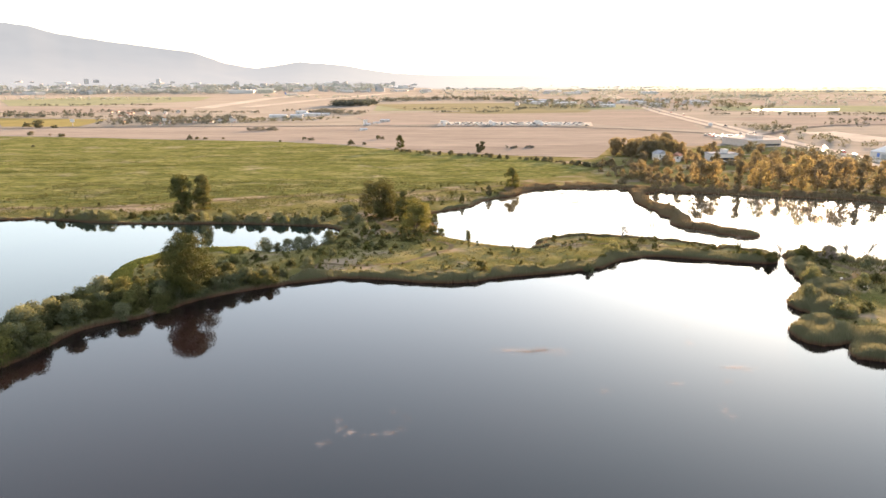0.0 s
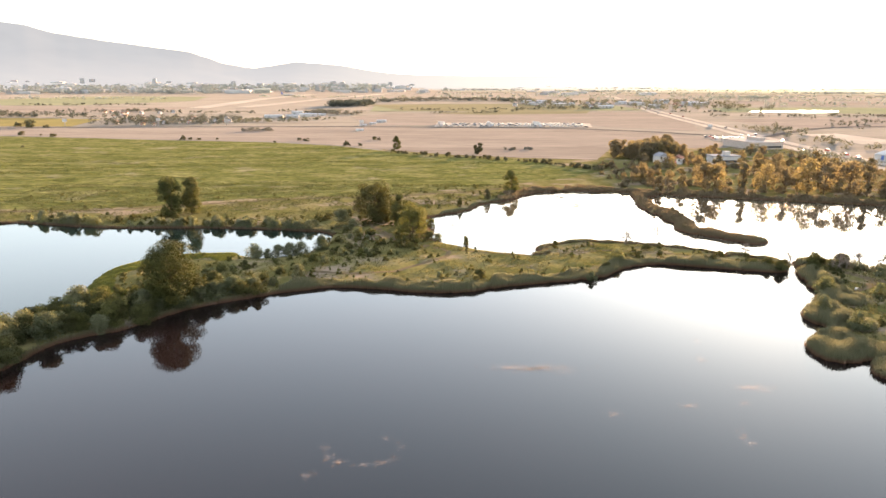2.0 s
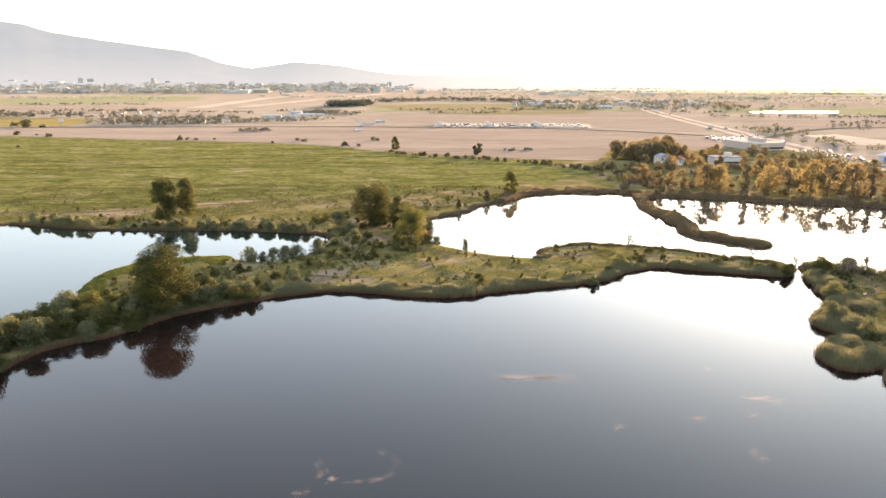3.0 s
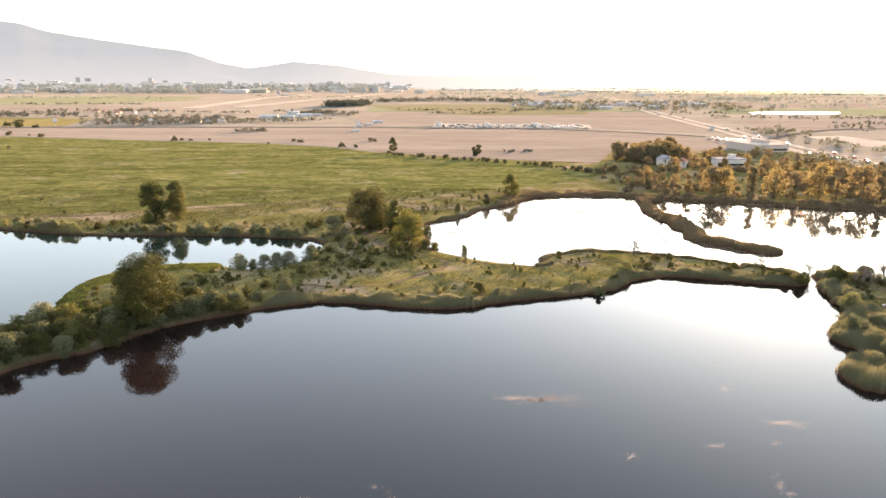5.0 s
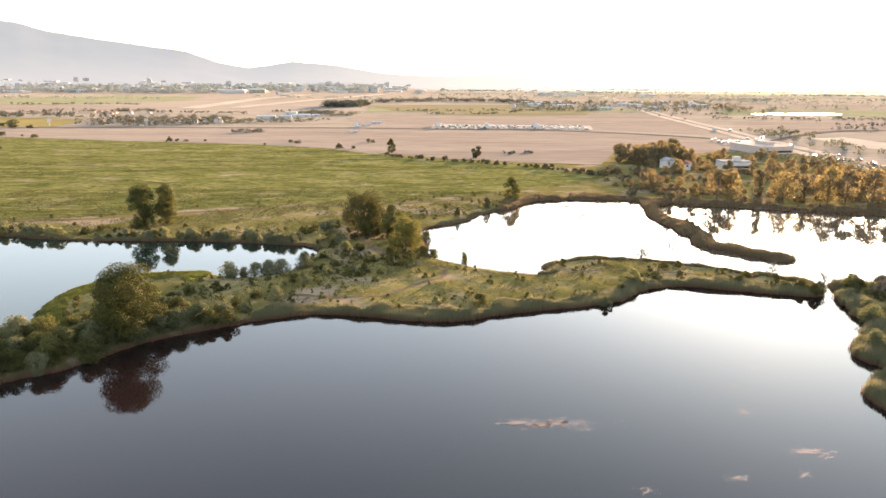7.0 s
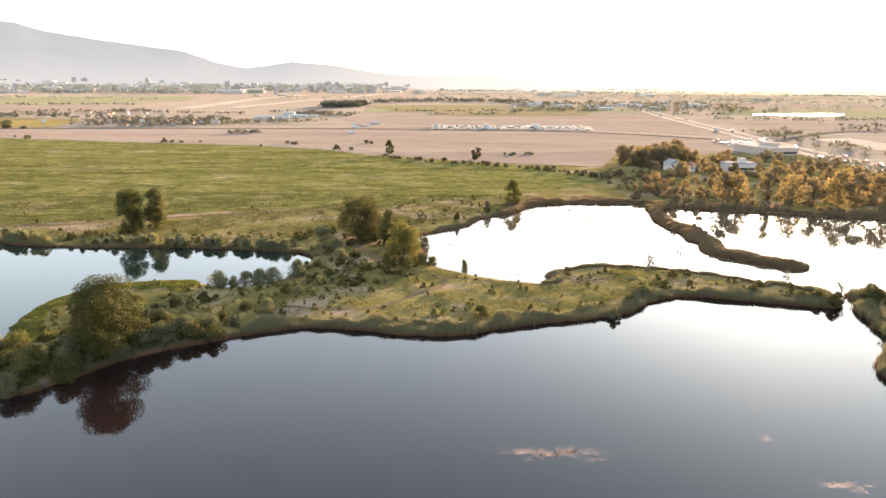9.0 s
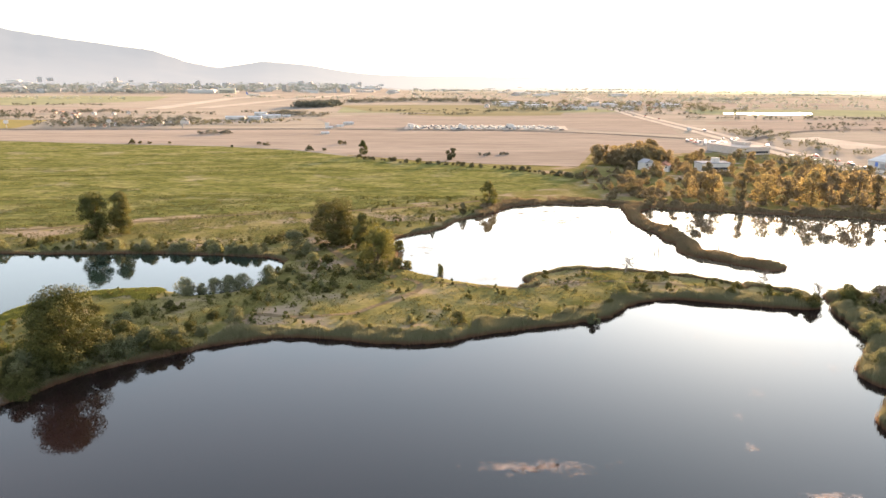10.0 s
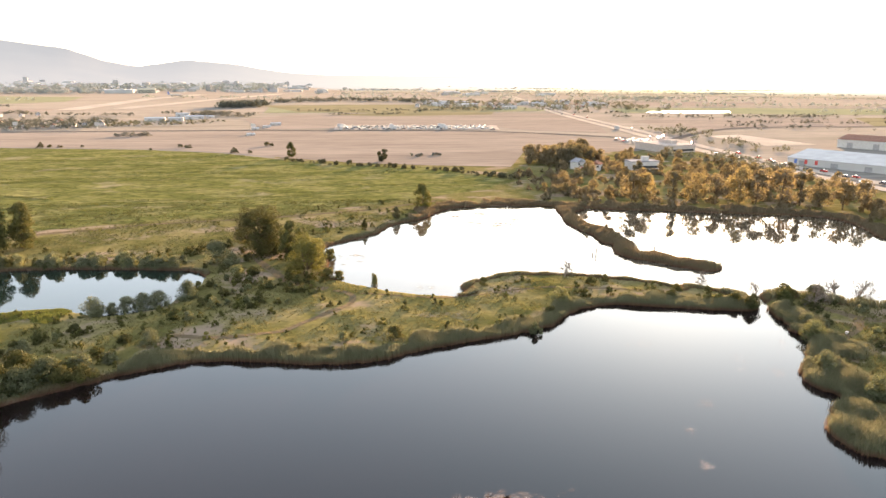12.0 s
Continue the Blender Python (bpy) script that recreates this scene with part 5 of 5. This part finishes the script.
def white_bag():
    """A crumpled white sack with a tied neck, lying on the pond bank."""
    q = np.random.default_rng(5)
    bm = bmesh.new()
    bmesh.ops.create_icosphere(bm, subdivisions=2, radius=0.5)
    for v in bm.verts:
        v.co = Vector((v.co.x * 1.3, v.co.y * 0.9, max(v.co.z, -0.3) * 0.8 + 0.24)) * float(0.92 + 0.16 * q.random())
    root = new("sack", bm_mesh("sack", bm, WHITE_WALL))
    root.matrix_basis = Matrix.LocRotScale((-69, 243.6, ground_at(-69, 243.6) + 0.02), Euler((0, 0, 0.4)), (1, 1, 1))
    tie = mesh_of("tied_neck", *tube([(0.6, 0, 0.3), (0.75, 0, 0.36), (0.92, 0.03, 0.42)], [0.12, 0.06, 0.13], 8), WHITE_WALL)
    part("tied_neck", tie, root)
    tagged(root, "crumpled white sack lying on the pond bank", "sack")


white_bag()


def airliner():
    """A parked airliner: fuselage, wings, tail, engines."""
    body = mesh_of("fuselage", *tube([(-16, 0, 3.6), (-12, 0, 3.4), (-4, 0, 3.2), (10, 0, 3.2), (14, 0, 3.1), (16, 0, 2.9)], [0.3, 1.3, 1.9, 1.9, 1.5, 0.3], 12), WHITE_WALL, True)
    wing = mesh_of("wing", [(4, 0, 2.6), (-2, 0, 2.6), (-6, 16, 3.4), (-4, 16, 3.4), (-6, -16, 3.4), (-4, -16, 3.4), (4, 0, 2.2), (-2, 0, 2.2)],
                   [(0, 1, 2, 3), (1, 0, 5, 4), (7, 6, 3, 2), (6, 7, 4, 5)], ROOF_METAL)
    fin = mesh_of("tail_fin", [(-11, -0.15, 4.6), (-15.5, -0.15, 4.2), (-17, -0.15, 10), (-14.5, -0.15, 10), (-11, 0.15, 4.6), (-15.5, 0.15, 4.2), (-17, 0.15, 10), (-14.5, 0.15, 10)],
                  [(0, 1, 2, 3), (7, 6, 5, 4), (0, 3, 7, 4), (1, 5, 6, 2), (3, 2, 6, 7)], BLUE_PAINT)
    gear = mesh_of("landing_gear", *joined([tube([(x, y, 0), (x, y, 2.4)], [0.4, 0.3], 6) for x, y in ((11, 0), (-1, 2.5), (-1, -2.5))]), RUBBER)
    engines = [("engine", mesh_of("engine", *tube([(0, y, 1.9), (1.5, y, 1.9), (4, y, 1.9)], [0.7, 1.0, 0.9], 10), GREY_WALL)) for y in (-5.5, 5.5)]
    building("airliner", [("fuselage", body), ("wing", wing), ("tail_fin", fin), ("landing_gear", gear), *engines], -375, 1760, 25, "white airliner parked on the apron", "aeroplane", z=0.9)


airliner()

# ---- far vegetation that nobody could count ----
def far_band(label, ring, n, low, high, seed, mat=LEAF_DISTANT):
    """Woods and scrub of the far plain, as many leafy clumps in one mesh."""
    q = np.random.default_rng(seed)
    ring = np.array(ring, float)
    xs, ys = q.uniform(ring[:, 0].min(), ring[:, 0].max(), n * 20), q.uniform(ring[:, 1].min(), ring[:, 1].max(), n * 20)
    ok = signed(ring, xs, ys, 2000.0) < 0
    xs, ys = xs[ok][:n], ys[ok][:n]
    cs, rs = [], []
    for x, y in zip(xs, ys):
        h = q.uniform(low, high)
        for _ in range(4):
            cs.append((x + q.normal() * h * 0.3, y + q.normal() * h * 0.3, 0.5 + h * q.uniform(0.3, 0.75)))
            rs.append(h * q.uniform(0.25, 0.4))
    cells = leaves(cs, rs, n * 34, max(0.9, high * 0.19), q)
    cells[..., 2] = np.maximum(cells[..., 2], 0.55)
    tagged(new("far_trees", mesh_of_cells("far_trees", cells, mat)), label, "trees", kind="stuff")


def hedgerows(label, lines, seed, low, high, mat):
    """Hedges and tree lines along field edges, as leafy clumps in one mesh; lines: ends in metres."""
    q = np.random.default_rng(seed)
    cs, rs = [], []
    for x0, y0, x1, y1 in lines:
        n = int(math.hypot(x1 - x0, y1 - y0) / (high * 0.55))
        for k in range(n):
            if math.sin(k * 0.37 + x0) + q.normal() * 0.5 < -0.5:
                continue
            h, f = q.uniform(low, high), (k + q.random()) / n
            for _ in range(2):
                cs.append((x0 + (x1 - x0) * f + q.normal() * h * 0.3, y0 + (y1 - y0) * f + q.normal() * h * 0.4, 0.5 + h * q.uniform(0.3, 0.7)))
                rs.append(h * q.uniform(0.25, 0.42))
    cells = leaves(cs, rs, len(cs) * 16, max(0.8, high * 0.19), q)
    cells[..., 2] = np.maximum(cells[..., 2], 0.55)
    tagged(new("hedge", mesh_of_cells("hedge", cells, mat)), label, "hedges", kind="stuff")


hedgerows("haze-greyed hedges along field edges on the plain", [(-20, 964, 62, 975), (62, 975, 120, 1040), (-60, 1045, 245, 1100), (230, 1195, 300, 1260), (505, 918, 640, 900), (430, 790, 640, 760), (395, 735, 470, 700),
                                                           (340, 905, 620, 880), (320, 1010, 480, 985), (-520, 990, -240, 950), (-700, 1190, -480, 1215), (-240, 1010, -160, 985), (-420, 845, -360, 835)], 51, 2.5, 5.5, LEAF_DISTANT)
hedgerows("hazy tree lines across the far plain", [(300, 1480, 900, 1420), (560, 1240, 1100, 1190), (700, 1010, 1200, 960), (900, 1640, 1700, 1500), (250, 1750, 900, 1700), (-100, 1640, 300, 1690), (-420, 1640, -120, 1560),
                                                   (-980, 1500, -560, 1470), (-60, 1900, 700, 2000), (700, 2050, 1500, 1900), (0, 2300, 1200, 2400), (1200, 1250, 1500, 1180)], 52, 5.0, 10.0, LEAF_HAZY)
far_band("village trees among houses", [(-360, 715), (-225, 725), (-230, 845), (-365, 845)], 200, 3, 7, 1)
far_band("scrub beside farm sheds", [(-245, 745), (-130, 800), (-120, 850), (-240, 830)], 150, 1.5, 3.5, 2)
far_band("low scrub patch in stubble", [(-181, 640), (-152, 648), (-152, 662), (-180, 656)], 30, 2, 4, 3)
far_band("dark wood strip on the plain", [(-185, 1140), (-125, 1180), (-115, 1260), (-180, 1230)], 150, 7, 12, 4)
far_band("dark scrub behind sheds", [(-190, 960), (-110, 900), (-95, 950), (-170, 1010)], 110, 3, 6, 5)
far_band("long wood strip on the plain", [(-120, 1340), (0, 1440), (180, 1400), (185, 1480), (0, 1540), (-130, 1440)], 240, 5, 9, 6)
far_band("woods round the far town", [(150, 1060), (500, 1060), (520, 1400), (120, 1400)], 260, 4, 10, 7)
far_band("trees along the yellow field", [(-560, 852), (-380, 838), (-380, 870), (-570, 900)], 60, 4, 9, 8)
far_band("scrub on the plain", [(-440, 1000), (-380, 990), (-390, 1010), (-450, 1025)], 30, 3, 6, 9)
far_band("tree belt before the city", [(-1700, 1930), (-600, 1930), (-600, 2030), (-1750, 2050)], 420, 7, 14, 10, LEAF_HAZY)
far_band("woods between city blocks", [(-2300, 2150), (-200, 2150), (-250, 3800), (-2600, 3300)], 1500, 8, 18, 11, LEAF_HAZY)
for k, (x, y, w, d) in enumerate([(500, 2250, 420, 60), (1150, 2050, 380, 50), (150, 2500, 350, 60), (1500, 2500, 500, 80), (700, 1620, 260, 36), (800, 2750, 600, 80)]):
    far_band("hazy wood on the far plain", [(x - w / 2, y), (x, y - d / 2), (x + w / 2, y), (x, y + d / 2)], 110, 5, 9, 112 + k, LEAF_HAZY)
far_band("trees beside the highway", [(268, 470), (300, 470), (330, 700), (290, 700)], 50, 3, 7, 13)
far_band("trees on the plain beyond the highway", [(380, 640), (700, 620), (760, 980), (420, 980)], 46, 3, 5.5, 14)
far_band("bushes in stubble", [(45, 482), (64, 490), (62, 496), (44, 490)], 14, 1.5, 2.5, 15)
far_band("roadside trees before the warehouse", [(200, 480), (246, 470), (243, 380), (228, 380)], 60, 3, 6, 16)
